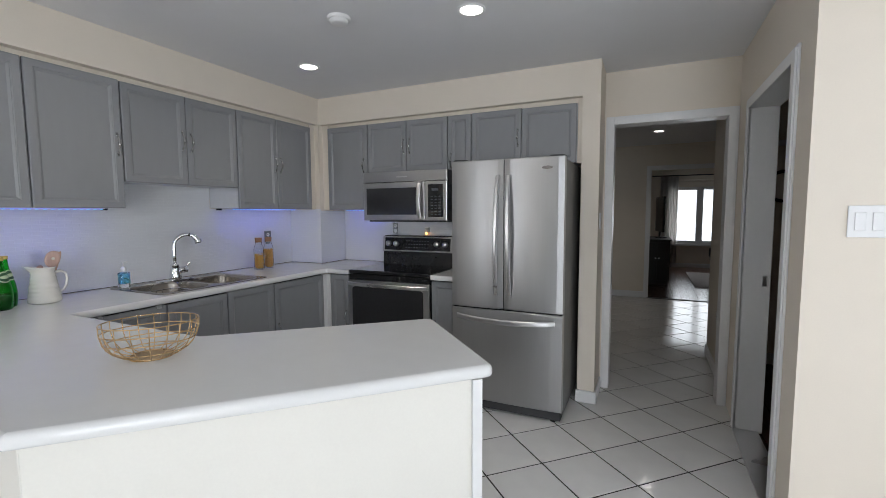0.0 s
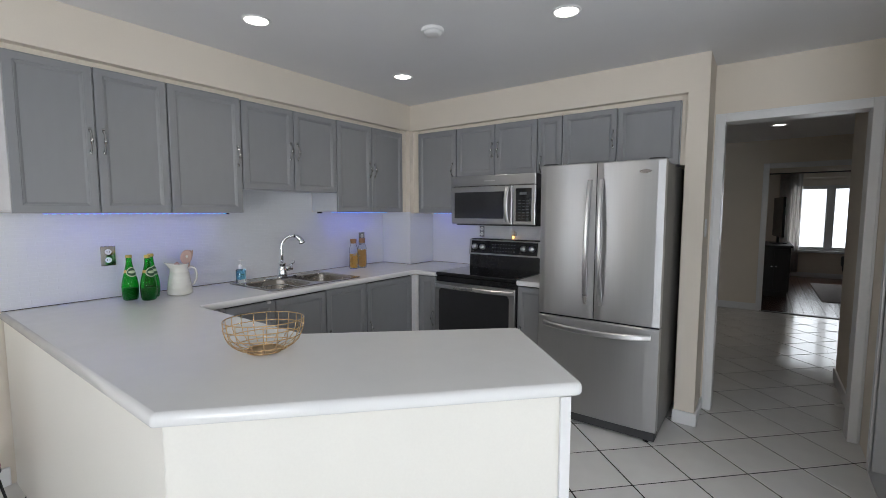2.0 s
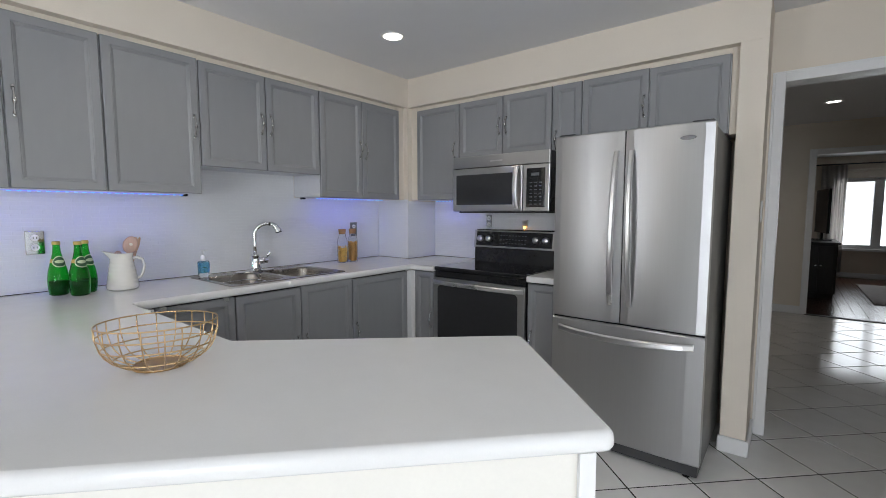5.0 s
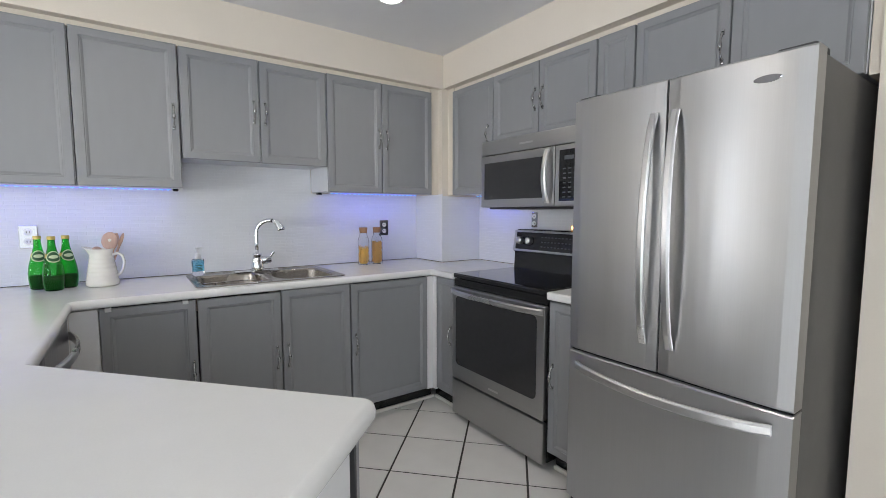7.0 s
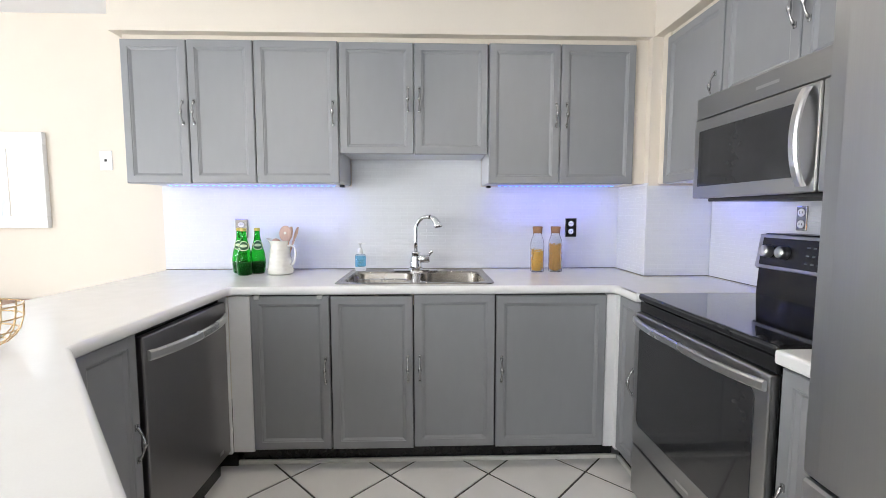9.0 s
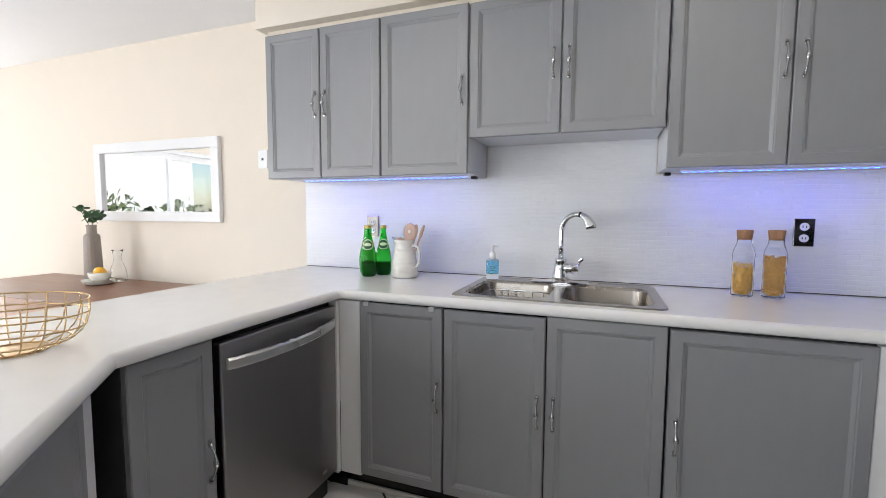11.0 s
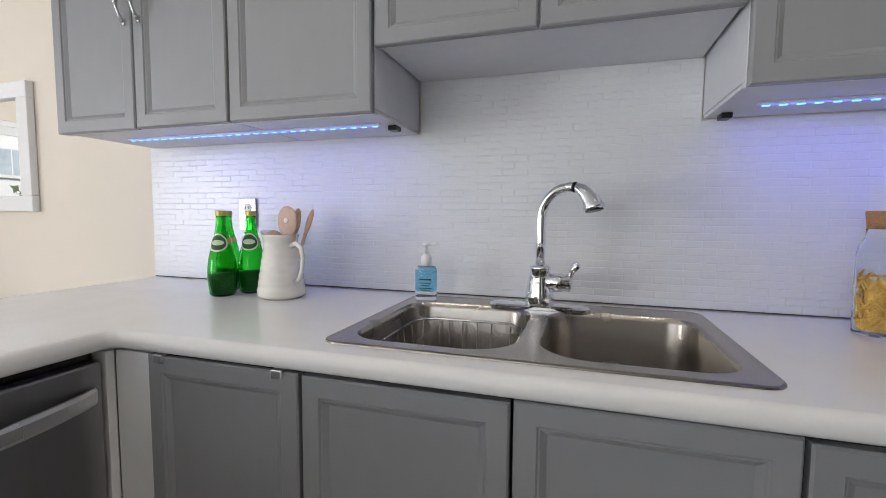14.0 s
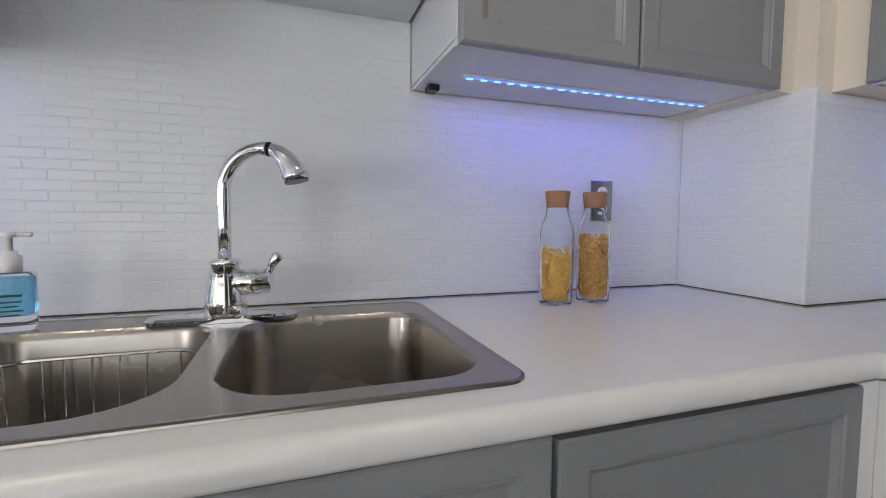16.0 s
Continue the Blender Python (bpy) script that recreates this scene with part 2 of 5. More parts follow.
def arc(c, r, a0, a1, n, plane="yz"):
    out = []
    for i in range(n + 1):
        a = radians(a0 + (a1 - a0) * i / n)
        u, v = r * math.cos(a), r * math.sin(a)
        out.append({"yz": (c[0], c[1] + u, c[2] + v), "xy": (c[0] + u, c[1] + v, c[2]), "xz": (c[0] + u, c[1], c[2] + v)}[plane])
    return out


def rounded(points, radii, n=5):
    """A polygon with its corners rounded."""
    out = []
    m = len(points)
    for i, p in enumerate(points):
        r = radii[i] if isinstance(radii, (list, tuple)) else radii
        p, a, b = Vector(p), Vector(points[i - 1]), Vector(points[(i + 1) % m])
        if r <= 0:
            out.append(p)
            continue
        u, v = (a - p).normalized(), (b - p).normalized()
        half = u.angle(v) / 2
        t = r / math.tan(half)
        c = p + (u + v).normalized() * (r / math.sin(half))
        s, e = p + u * t - c, p + v * t - c
        full = s.angle_signed(e)
        for k in range(n + 1):
            w = -full * k / n
            out.append(c + Vector((s.x * math.cos(w) - s.y * math.sin(w), s.x * math.sin(w) + s.y * math.cos(w))))
    return out


def inset(points, d):
    """Offsets a counter-clockwise polygon inwards."""
    out, m = [], len(points)
    for i, p in enumerate(points):
        a, b = points[i - 1], points[(i + 1) % m]
        u, v = (p - a).normalized(), (b - p).normalized()
        n1, n2 = Vector((-u.y, u.x)), Vector((-v.y, v.x))
        w = (n1 + n2)
        w = w / max(w.dot(n1), 0.2)
        out.append(p + w * d)
    return out


def ring_of(bm, points, z):
    return [bm.verts.new((p[0], p[1], z)) for p in points]


def join_rings(bm, a, b):
    n = len(a)
    for i in range(n):
        bm.faces.new([a[i], a[(i + 1) % n], b[(i + 1) % n], b[i]])


def fill(bm, *rings):
    es = []
    for r in rings:
        for i in range(len(r)):
            e = bm.edges.get((r[i], r[(i + 1) % len(r)])) or bm.edges.new((r[i], r[(i + 1) % len(r)]))
            es.append(e)
    bmesh.ops.triangle_fill(bm, use_beauty=True, edges=es)


def panel_door(w, h, rail=0.037):
    """A framed door: x outwards, y across, z up, its lower corner at the origin."""
    bm = bmesh.new()
    prev = None
    for d, x in ((0, 0), (0, 0.0165), (0.0035, 0.02), (rail, 0.02), (rail + 0.003, 0.0165), (rail + 0.006, 0.0165), (rail + 0.016, 0.0095)):
        ring = [bm.verts.new((x, y, z)) for y, z in ((d, d), (w - d, d), (w - d, h - d), (d, h - d))]
        if prev:
            join_rings(bm, prev, ring)
        else:
            bm.faces.new(ring[::-1])
        prev = ring
    bm.faces.new(prev)
    return bm


def bow_handle(parent, y, z, x=0.02, length=0.112):
    n = 16
    pts, rs = [], []
    for i in range(n + 1):
        u = i / n
        pts.append((x + 0.004 + 0.022 * math.sin(math.pi * u) ** 0.8, y, z + length * (u - 0.5)))
        rs.append(0.0048 + 0.0022 * (abs(u - 0.5) < 0.07) + 0.0015 * math.cos(4 * math.pi * u))
    bm = tube(pts, rs, 8)
    for s in (-1, 1):
        box((x - 0.001, y - 0.006, z + s * length / 2 - 0.011), (x + 0.006, y + 0.006, z + s * length / 2 + 0.011), 0.0025, bm)
    return part("handle", bm, HANDLE, parent, "chrome handle", True)


hang = random.Random(12)


def cabinet(name, origin, rz, width, depth, height, doors, label, group, body=GREY, bottom=True, body_height=None):
    """doors: (from, to, where its handle is across the unit or None, the handle's height)."""
    c = thing(name, pose(*origin, 0, 0, rz), label, "cabinet", group)
    base = 0.016 if bottom else 0.0
    part("body", box((-depth, 0.001, base), (-0.001, width - 0.001, body_height or height), 0.002), body, c, "pale painted carcass" if body is CARCASS else "")
    if bottom:
        part("bottom_panel", box((-depth + 0.004, 0.003, 0.006), (-0.014, width - 0.003, 0.0155), 0.002), CARCASS, c, "pale painted underside")
        part("bottom_rail", box((-0.0135, 0.001, 0.001), (-0.001, width - 0.001, 0.0155), 0.002), CARCASS, c, "pale front rail of the underside")
    for y0, y1, hy, hz in doors:
        d = part("door", panel_door(y1 - y0 - 0.006, height - 0.002), GREY, c)
        d.location = (0.001, y0 + 0.0025, 0.002 + hang.uniform(-0.004, 0.004))
        if hy is not None:
            bow_handle(d, hy - y0 - 0.0025, hz)
    return c

# ---- structure ----
H, CT = 2.424, 0.915
NW, DW, SX = 3.805, 3.805, 3.68   # north wall, wall of the hall door, inner east wall


def wall(name, lo, hi, mat=WALL):
    return solid(name, box(lo, hi), mat, "beige painted wall", "wall")


wall("wall_west", (-0.12, -2.9, -0.05), (0, NW, H))
wall("wall_west_low", (-0.12, -3.55, -0.05), (0, -2.9, 0.3))
wall("wall_west_high", (-0.12, -3.55, 2.1), (0, -2.9, H))
wall("wall_west_end", (-0.12, -3.72, -0.05), (0, -3.55, H))
wall("wall_west_hall", (1.38, NW + 0.17, -0.05), (1.5, 7.935, H))
wall("wall_north", (-0.12, NW, -0.05), (2.824, NW + 0.12, H))
wall("wall_north_door", (2.824, DW, -0.05), (2.875, DW + 0.12, H))
wall("wall_north_over_door", (2.875, DW, 2.049), (3.633, DW + 0.12, H))
wall("wall_north_end", (3.633, DW, -0.05), (SX + 0.14, DW + 0.12, H))
wall("wall_east_near", (SX, 2.3, -0.05), (SX + 0.14, 2.53, H))
wall("wall_east_over_door", (SX, 2.53, 2.015), (SX + 0.14, 3.45, H))
wall("wall_east_far", (SX, 3.45, -0.05), (SX + 0.14, DW, H))
wall("wall_hall_east", (3.692, DW + 0.12, -0.05), (3.812, 5.1, H))
wall("wall_family_north", (SX + 0.14, 2.3, -0.05), (5.6, 2.42, H))
wall("wall_hall_north", (1.5, 7.935, -0.05), (3.15, 8.055, H))
wall("wall_hall_north_over", (3.15, 7.935, 2.05), (5.9, 8.055, H))
wall("wall_hall_north_end", (5.9, 7.935, -0.05), (8.0, 8.055, H))
wall("wall_hall_side", (8.0, 3.9, -0.05), (8.12, 12.72, H))
wall("wall_study_north", (3.812, 4.98, -0.05), (8.0, 5.1, H))
wall("wall_study_east", (5.6, 2.3, -0.05), (5.72, 4.98, H))
wall("wall_living_west", (1.38, 8.055, -0.05), (1.5, 12.72, H))
wall("wall_living_low", (1.5, 12.6, -0.05), (8.0, 12.72, 0.59))
wall("wall_living_high", (1.5, 12.6, 2.01), (8.0, 12.72, H))
wall("wall_living_left", (1.5, 12.6, 0.59), (3.69, 12.72, 2.01))
wall("wall_living_right", (5.32, 12.6, 0.59), (8.0, 12.72, 2.01))
# the dining side, behind the first camera position
wall("wall_south_left", (0, -3.72, -0.05), (1.3, -3.6, H))
wall("wall_south_right", (3.66, -3.72, -0.05), (3.75, -3.6, H))
wall("wall_south_low", (3.75, -3.72, -0.05), (5.4, -3.6, 0.3))
wall("wall_south_high", (3.75, -3.72, 2.1), (5.4, -3.6, H))
wall("wall_south_end", (5.4, -3.72, -0.05), (5.6, -3.6, H))
wall("wall_south_over", (1.3, -3.72, 2.15), (3.66, -3.6, H))
wall("wall_family_low", (5.6, -3.72, -0.05), (5.72, 2.3, 0.3))
wall("wall_family_high", (5.6, -3.72, 2.1), (5.72, 2.3, H))
wall("wall_family_a", (5.6, -3.72, 0.3), (5.72, -1.0, 2.1))
wall("wall_family_b", (5.6, 2.0, 0.3), (5.72, 2.3, 2.1))
solid("ceiling", box((-0.12, -3.72, H), (8.12, 12.72, H + 0.15)), CEIL, "flat white painted ceiling", "ceiling")
solid("column", box((0, 3.444, -0.02), (0.367, NW, H)), WALL, "beige boxed-in corner chase between the cabinets", "column")
solid("soffit_west", box((0, 0.625, 2.19), (0.365, 3.444, H)), WALL, "beige soffit above the wall cabinets", "soffit")
solid("soffit_north", box((0.367, 3.452, 2.19), (2.82, NW, H)), WALL, "beige soffit above the wall cabinets", "soffit")
solid("soffit_corner", box((0.002, 3.4442, 2.19), (0.3672, NW, H - 0.002)), WALL, "beige soffit corner", "soffit")
solid("end_post", box((2.7, 3.454, -0.02), (2.82, NW, 2.19)), WALL, "beige end post beside the fridge", "wall")


def baseboard(lo, hi):
    return solid("baseboard", box(lo, hi, 0.006), TRIM, "white painted baseboard", "baseboard")


baseboard((2.69, 3.437, 0), (2.835, 3.453, 0.09))
baseboard((2.8205, 3.454, 0), (2.835, DW - 0.02, 0.09))
baseboard((0.0, -3.6, 0), (0.015, 0.63, 0.1))
baseboard((1.5, 7.92, 0), (3.12, 7.935, 0.1))
baseboard((3.677, DW + 0.2, 0), (3.692, 5.1, 0.1))
baseboard((1.5, 12.585, 0), (8.0, 12.6, 0.1))
baseboard((SX + 0.01, 2.285, 0), (5.6, 2.3, 0.1))


def casing(name, axis, at, a, b, top, out, w=0.062, thick=0.018):
    """Casing boards round an opening in a wall face; axis is the way the wall runs."""
    t = thing(name, (0, 0, 0), "white painted door casing with stepped profile", "door frame", kind="structure")
    for n, u0, u1, z0, z1 in (("casing_board", a - w, a, 0, top + w), ("casing_board", b, b + w, 0, top + w), ("casing_board", a, b, top, top + w)):
        bm = bmesh.new()
        for k, (grow, dep) in enumerate(((0, thick * 0.6), (0.012, thick))):
            lo = [0, 0, max(z0, 0)]
            hi = [0, 0, z1 - (grow if k else 0)]
            i = 0 if axis == "x" else 1
            lo[i], hi[i] = u0 + grow * (k and u1 <= a + 1e-6), u1 - grow * (k and u0 >= b - 1e-6)
            lo[1 - i], hi[1 - i] = sorted((at, at + out * dep))
            box(lo, hi, 0.003, bm)
        part(n, bm, TRIM, t)
    return t


casing("door_1", "x", DW, 2.89, 3.618, 2.034, -1, 0.06)
casing("door_1_back", "x", DW + 0.12, 2.89, 3.618, 2.034, 1)
casing("door_2", "y", SX, 2.55, 3.43, 2.0, -1, 0.065)
casing("door_3", "x", 7.935, 3.17, 5.88, 2.03, -1, 0.07)


def jamb(name, lo, hi):
    return solid(name, box(lo, hi, 0.002), TRIM, "white painted door jamb lining", "door frame")


jamb("door_1_jamb", (2.875, DW - 0.002, 0), (2.89, DW + 0.122, 2.049))
jamb("door_1_jamb", (3.618, DW - 0.002, 0), (3.633, DW + 0.122, 2.049))
jamb("door_1_jamb", (2.89, DW - 0.002, 2.034), (3.618, DW + 0.122, 2.0495))
jamb("door_2_jamb", (SX - 0.002, 3.43, 0), (SX + 0.142, 3.45, 2.015))
jamb("door_2_jamb", (SX - 0.002, 2.53, 0), (SX + 0.142, 2.55, 2.015))
jamb("door_2_jamb", (SX - 0.002, 2.55, 2.0), (SX + 0.142, 3.43, 2.0155))
latch = thing("strike_plate", (SX + 0.11, 3.428, 0.957), "small steel strike plate in the door jamb", "door hardware")
part("plate", box((-0.012, -0.003, -0.03), (0.012, 0.001, 0.03), 0.002), BAR, latch)

# patio door in the south wall: frame, two panels with panes
patio = thing("window_1", (1.3, -3.66, 0), "white sliding patio door with two glass panels", "patio door", kind="structure")
for lo, hi in (((0, -0.05, 0), (0.06, 0.05, 2.15)), ((2.3, -0.05, 0), (2.36, 0.05, 2.15)), ((0.06, -0.05, 2.09), (2.3, 0.05, 2.15)), ((0.06, -0.05, 0), (2.3, 0.05, 0.06))):
    part("frame", box(lo, hi, 0.006), TRIM, patio)
for x0, x1, y in ((0.06, 1.22, 0.015), (1.16, 2.3, -0.02)):
    for lo, hi in (((x0, y - 0.02, 0.06), (x0 + 0.07, y + 0.02, 2.09)), ((x1 - 0.07, y - 0.02, 0.06), (x1, y + 0.02, 2.09)), ((x0 + 0.07, y - 0.02, 2.0), (x1 - 0.07, y + 0.02, 2.09)), ((x0 + 0.07, y - 0.02, 0.06), (x1 - 0.07, y + 0.02, 0.17))):
        part("sash", box(lo, hi, 0.005), TRIM, patio)
    g = part("pane", box((x0 + 0.07, y - 0.003, 0.17), (x1 - 0.07, y + 0.003, 2.0)), CLEAR, patio, "clear glass pane")
    g.visible_shadow = False
# unseen window, added so the east fill lamp has an opening
side = thing("window_2", (5.66, 0.5, 0.3), "unseen white framed side window added to carry fill light", "window", kind="structure")
for lo, hi in (((-0.05, -1.5, 0), (0.05, -1.44, 1.8)), ((-0.05, 1.44, 0), (0.05, 1.5, 1.8)), ((-0.05, -1.44, 1.74), (0.05, 1.44, 1.8)), ((-0.05, -1.44, 0), (0.05, 1.44, 0.06)), ((-0.03, -0.03, 0.06), (0.03, 0.03, 1.74))):
    part("frame", box(lo, hi, 0.006), TRIM, side)
g = part("pane", box((-0.004, -1.44, 0.06), (0.004, 1.44, 1.74)), CLEAR, side)
g.visible_shadow = False

# added window, out of view, as the opening for the south fill lamp
south_window = thing("window_4", (4.575, -3.66, 0.3), "unseen white framed south window added to carry fill light", "window", kind="structure")
for lo, hi in (((-0.825, -0.05, 0), (-0.765, 0.05, 1.8)), ((0.765, -0.05, 0), (0.825, 0.05, 1.8)), ((-0.765, -0.05, 1.74), (0.765, 0.05, 1.8)), ((-0.765, -0.05, 0), (0.765, 0.05, 0.06))):
    part("frame", box(lo, hi, 0.006), TRIM, south_window)
g = part("pane", box((-0.765, -0.004, 0.06), (0.765, 0.004, 1.74)), CLEAR, south_window)
g.visible_shadow = False

west_window = thing("window_5", (-0.06, -3.225, 0.3), "white framed window in the dining corner", "window", kind="structure")
for lo, hi in (((-0.05, -0.325, 0), (0.05, -0.27, 1.8)), ((-0.05, 0.27, 0), (0.05, 0.325, 1.8)), ((-0.05, -0.27, 1.74), (0.05, 0.27, 1.8)), ((-0.05, -0.27, 0), (0.05, 0.27, 0.06))):
    part("frame", box(lo, hi, 0.006), TRIM, west_window)
g = part("pane", box((-0.004, -0.27, 0.06), (0.004, 0.27, 1.74)), CLEAR, west_window)
g.visible_shadow = False

# living room window
lw = thing("window_3", (3.69, 12.66, 0.59), "white framed living room window with three casements", "window", kind="structure")
for i in range(4):
    x = 0.04 + i * 0.515
    part("frame", box((x - 0.04, -0.06, 0), (x + (0.035 if i in (0, 3) else 0.1), 0.05, 1.42), 0.006), TRIM, lw)
for i in range(3):
    x = 0.11 + i * 0.515
    part("frame", box((x + 0.0, -0.06, 0), (x + 0.41, 0.05, 0.07), 0.006), TRIM, lw)
    part("frame", box((x + 0.0, -0.06, 1.32), (x + 0.41, 0.05, 1.42), 0.006), TRIM, lw)
    g = part("pane", box((x + 0.0, -0.004, 0.07), (x + 0.41, 0.004, 1.32)), CLEAR, lw)
    g.visible_shadow = False
part("window_sill", box((-0.1, -0.16, -0.05), (1.75, -0.06, 0.0), 0.008), TRIM, lw)


def drape(name, x0, x1, y, z0, z1, label):
    t = thing(name, (x0, y, z0), label, "curtain")
    bm = bmesh.new()
    n = 26
    rows = []
    for z in (0, (z1 - z0) * 0.5, z1 - z0):
        rows.append([bm.verts.new(((x1 - x0) * i / n, 0.03 * math.sin(i * 1.35) + 0.008 * math.sin(i * 3.1 + z), z)) for i in range(n + 1)])
    for a, b in zip(rows, rows[1:]):
        for i in range(n):
            bm.faces.new([a[i], a[i + 1], b[i + 1], b[i]])
    bmesh.ops.solidify(bm, geom=bm.faces[:], thickness=0.004)
    part("cloth", bm, FABRIC, t, smooth=True)


drape("curtain", 3.4, 3.79, 12.5, 0.1, 2.24, "white sheer curtain hanging beside the living room window")
rod = thing("curtain_rod", (3.2, 12.48, 2.26), "dark thin curtain rod above the living room window", "curtain rod")
part("rod", tube([(0, 0, 0), (2.9, 0, 0)], 0.014, 8), DARKWOOD, rod, smooth=True)
valance = thing("window_blind", (3.66, 12.56, 1.93), "beige fabric blind rolled up at the window head", "blind")
part("roll", tube([(0, 0, 0.2), (1.7, 0, 0.2)], 0.03, 10), WALL, valance, smooth=True)
part("cloth", box((0, -0.006, 0.05), (1.7, 0.006, 0.2), 0.002), WALL, valance)

# ---- uppers ----
for y0, y1, z, hgt, doors in ((0.66, 1.34, 1.418, 0.74, ((0, 0.339, 0.311, 0.367), (0.339, 0.68, 0.369, 0.367))),
                              (1.342, 1.779, 1.418, 0.74, ((0, 0.437, 0.408, 0.367),)),
                              (1.783, 2.575, 1.579, 0.579, ((0, 0.396, 0.363, 0.284), (0.396, 0.792, 0.424, 0.284))),
                              (2.579, 3.373, 1.421, 0.737, ((0, 0.387, 0.362, 0.365), (0.387, 0.794, 0.419, 0.363)))):
    cabinet("wall_cabinet", (0.32, y0, z), 0, y1 - y0, 0.317, hgt, doors,
            "grey painted wall cabinet with framed door and chrome handles", "wall cabinets", CARCASS)
for x0, x1, z, hgt, doors in ((0.436, 0.876, 1.413, 0.744, ((0, 0.44, 0.4, 0.385),)),
                              (0.88, 1.652, 1.732, 0.425, ((0, 0.39, 0.365, 0.21), (0.39, 0.772, 0.422, 0.21))),
                              (1.656, 1.857, 1.413, 0.744, ((0, 0.201, 0.03, 0.385),)),
                              (1.861, 2.661, 1.74, 0.417, ((0, 0.398, 0.372, 0.2), (0.398, 0.8, None, 0)))):
    c = cabinet("wall_cabinet", (x0, 3.506, z), -90, x1 - x0, 0.293, hgt, doors,
                "grey painted wall cabinet with framed door and chrome handle", "wall cabinets", CARCASS)
solid("trim", box((0.3675, 3.5, 1.417), (0.434, NW, 2.19)), WALL, "beige filler strip beside the wall cabinet", "filler strip")
solid("trim", box((2.663, 3.51, 1.735), (2.6995, NW, 2.19)), WALL, "beige filler strip beside the wall cabinet", "filler strip")
solid("trim", box((0.0, 3.375, 1.421), (0.32, 3.4435, 2.19)), WALL, "beige filler strip beside the wall cabinet", "filler strip")
solid("trim", box((0.0, 0.66, 2.1595), (0.31, 3.374, 2.19)), WALL, "beige strip between cabinets and soffit", "filler strip")
solid("trim", box((0.435, 3.51, 2.1585), (2.662, NW, 2.19)), WALL, "beige strip between cabinets and soffit", "filler strip")


def led_strip(a, b, z, lamp_power):
    a, b = Vector(a), Vector(b)
    d, length = (b - a).normalized(), (b - a).length
    m = Matrix.Translation((*a.to_2d(), z)) @ Matrix.Rotation(math.atan2(d.y, d.x), 4, "Z")
    t = thing("led_strip", m, "blue glowing led strip light under the wall cabinet", "strip light", "under-cabinet lights")
    part("channel", box((0, -0.007, -0.006), (length, 0.007, 0), 0.0015), PLASTIC, t)
    part("glow_tape", box((0.006, -0.0035, -0.0075), (length - 0.006, 0.0035, -0.006)), LED_SOFT, t)
    n = int(length / 0.033)
    chip = mesh_of(box((-0.007, -0.003, -0.0098), (0.007, 0.003, -0.0077)), "led", LED)
    for i in range(n):
        c = new("led", chip)
        c.parent, c.location = t, ((i + 0.5) * length / n, 0, 0)
    mid = (a + b) / 2
    e = lamp("led_light", "AREA", lamp_power, look((mid.x, mid.y, z - 0.013), (mid.x - 0.03, mid.y, 0)), (0.1, 0.13, 1.0), length, 0.012, 130)
    e.matrix_world = Matrix.Translation((mid.x, mid.y, z - 0.013)) @ Matrix.Rotation(math.atan2(d.y, d.x), 4, "Z") @ Matrix.Rotation(radians(35), 4, "X")


led_strip((0.2, 0.79, 0), (0.2, 1.735, 0), 1.4235, 0.52)
led_strip((0.165, 2.652, 0), (0.165, 3.345, 0), 1.4265, 0.5)
led_strip((0.48, 3.68, 0), (0.84, 3.68, 0), 1.4185, 0.28)
clip = thing("cable_clip", (0.06, 2.615, 1.4265), "small dark cable clip under the wall cabinet", "clip")
part("clip", box((-0.02, -0.012, -0.014), (0.02, 0.014, 0.0), 0.003), BLACK, clip)
clip2 = copy_thing(clip, pose(0.15, 1.755, 1.4235))

# ---- base units ----
FX = 0.639
for y0, y1, doors in ((1.406, 1.783, ((0, 0.377, 0.353, 0.393),)), (1.785, 2.577, ((0, 0.396, 0.368, 0.4), (0.396, 0.792, 0.426, 0.396))), (2.579, 3.121, ((0, 0.542, 0.028, 0.393),))):
    cabinet("base_cabinet", (FX, y0, 0.112), 0, y1 - y0, 0.6, 0.757, doors,
            "grey painted base cabinet with framed doors and chrome handles", "base cabinets", DARK, False, 0.58 if 1.5 < y0 < 2.5 else None)
hooks = thing("door_hooks", (FX + 0.012, 1.406, 0.869), "two small steel over-door hooks on the base cabinet", "hook")
for y in (0.035, 0.33):
    part("hook", box((-0.012, y - 0.012, -0.014), (0.014, y + 0.012, 0.004), 0.002), BAR, hooks)
part("hook_rail", box((-0.004, 0.035, 0.001), (0.0, 0.33, 0.004)), BLACK, hooks)
cabinet("base_cabinet", (0.69, 3.188, 0.112), -90, 0.196, 0.55, 0.755, ((0, 0.196, 0.165, 0.39),), "narrow grey base cabinet beside the stove", "base cabinets", DARK, False)
cabinet("base_cabinet", (1.655, 3.188, 0.112), -90, 0.222, 0.55, 0.755, ((0, 0.222, 0.03, 0.39),), "narrow grey base cabinet between stove and fridge", "base cabinets", DARK, False)
cabinet("base_cabinet", (1.545, 1.274, 0.112), 90, 0.256, 0.6, 0.755, ((0, 0.256, 0.228, 0.39),), "narrow grey base cabinet beside the dishwasher", "base cabinets", DARK, False)
for lo, hi in (((0.6, 1.305, 0.1), (0.652, 1.405, 0.868)), ((0.6, 3.122, 0.1), (0.652, 3.172, 0.868)), ((0.652, 3.167, 0.1), (0.688, 3.182, 0.868)), ((0.652, 1.26, 0.1), (0.672, 1.304, 0.868))):
    solid("trim", box(lo, hi, 0.002), TRIM, "white painted corner filler", "filler strip")
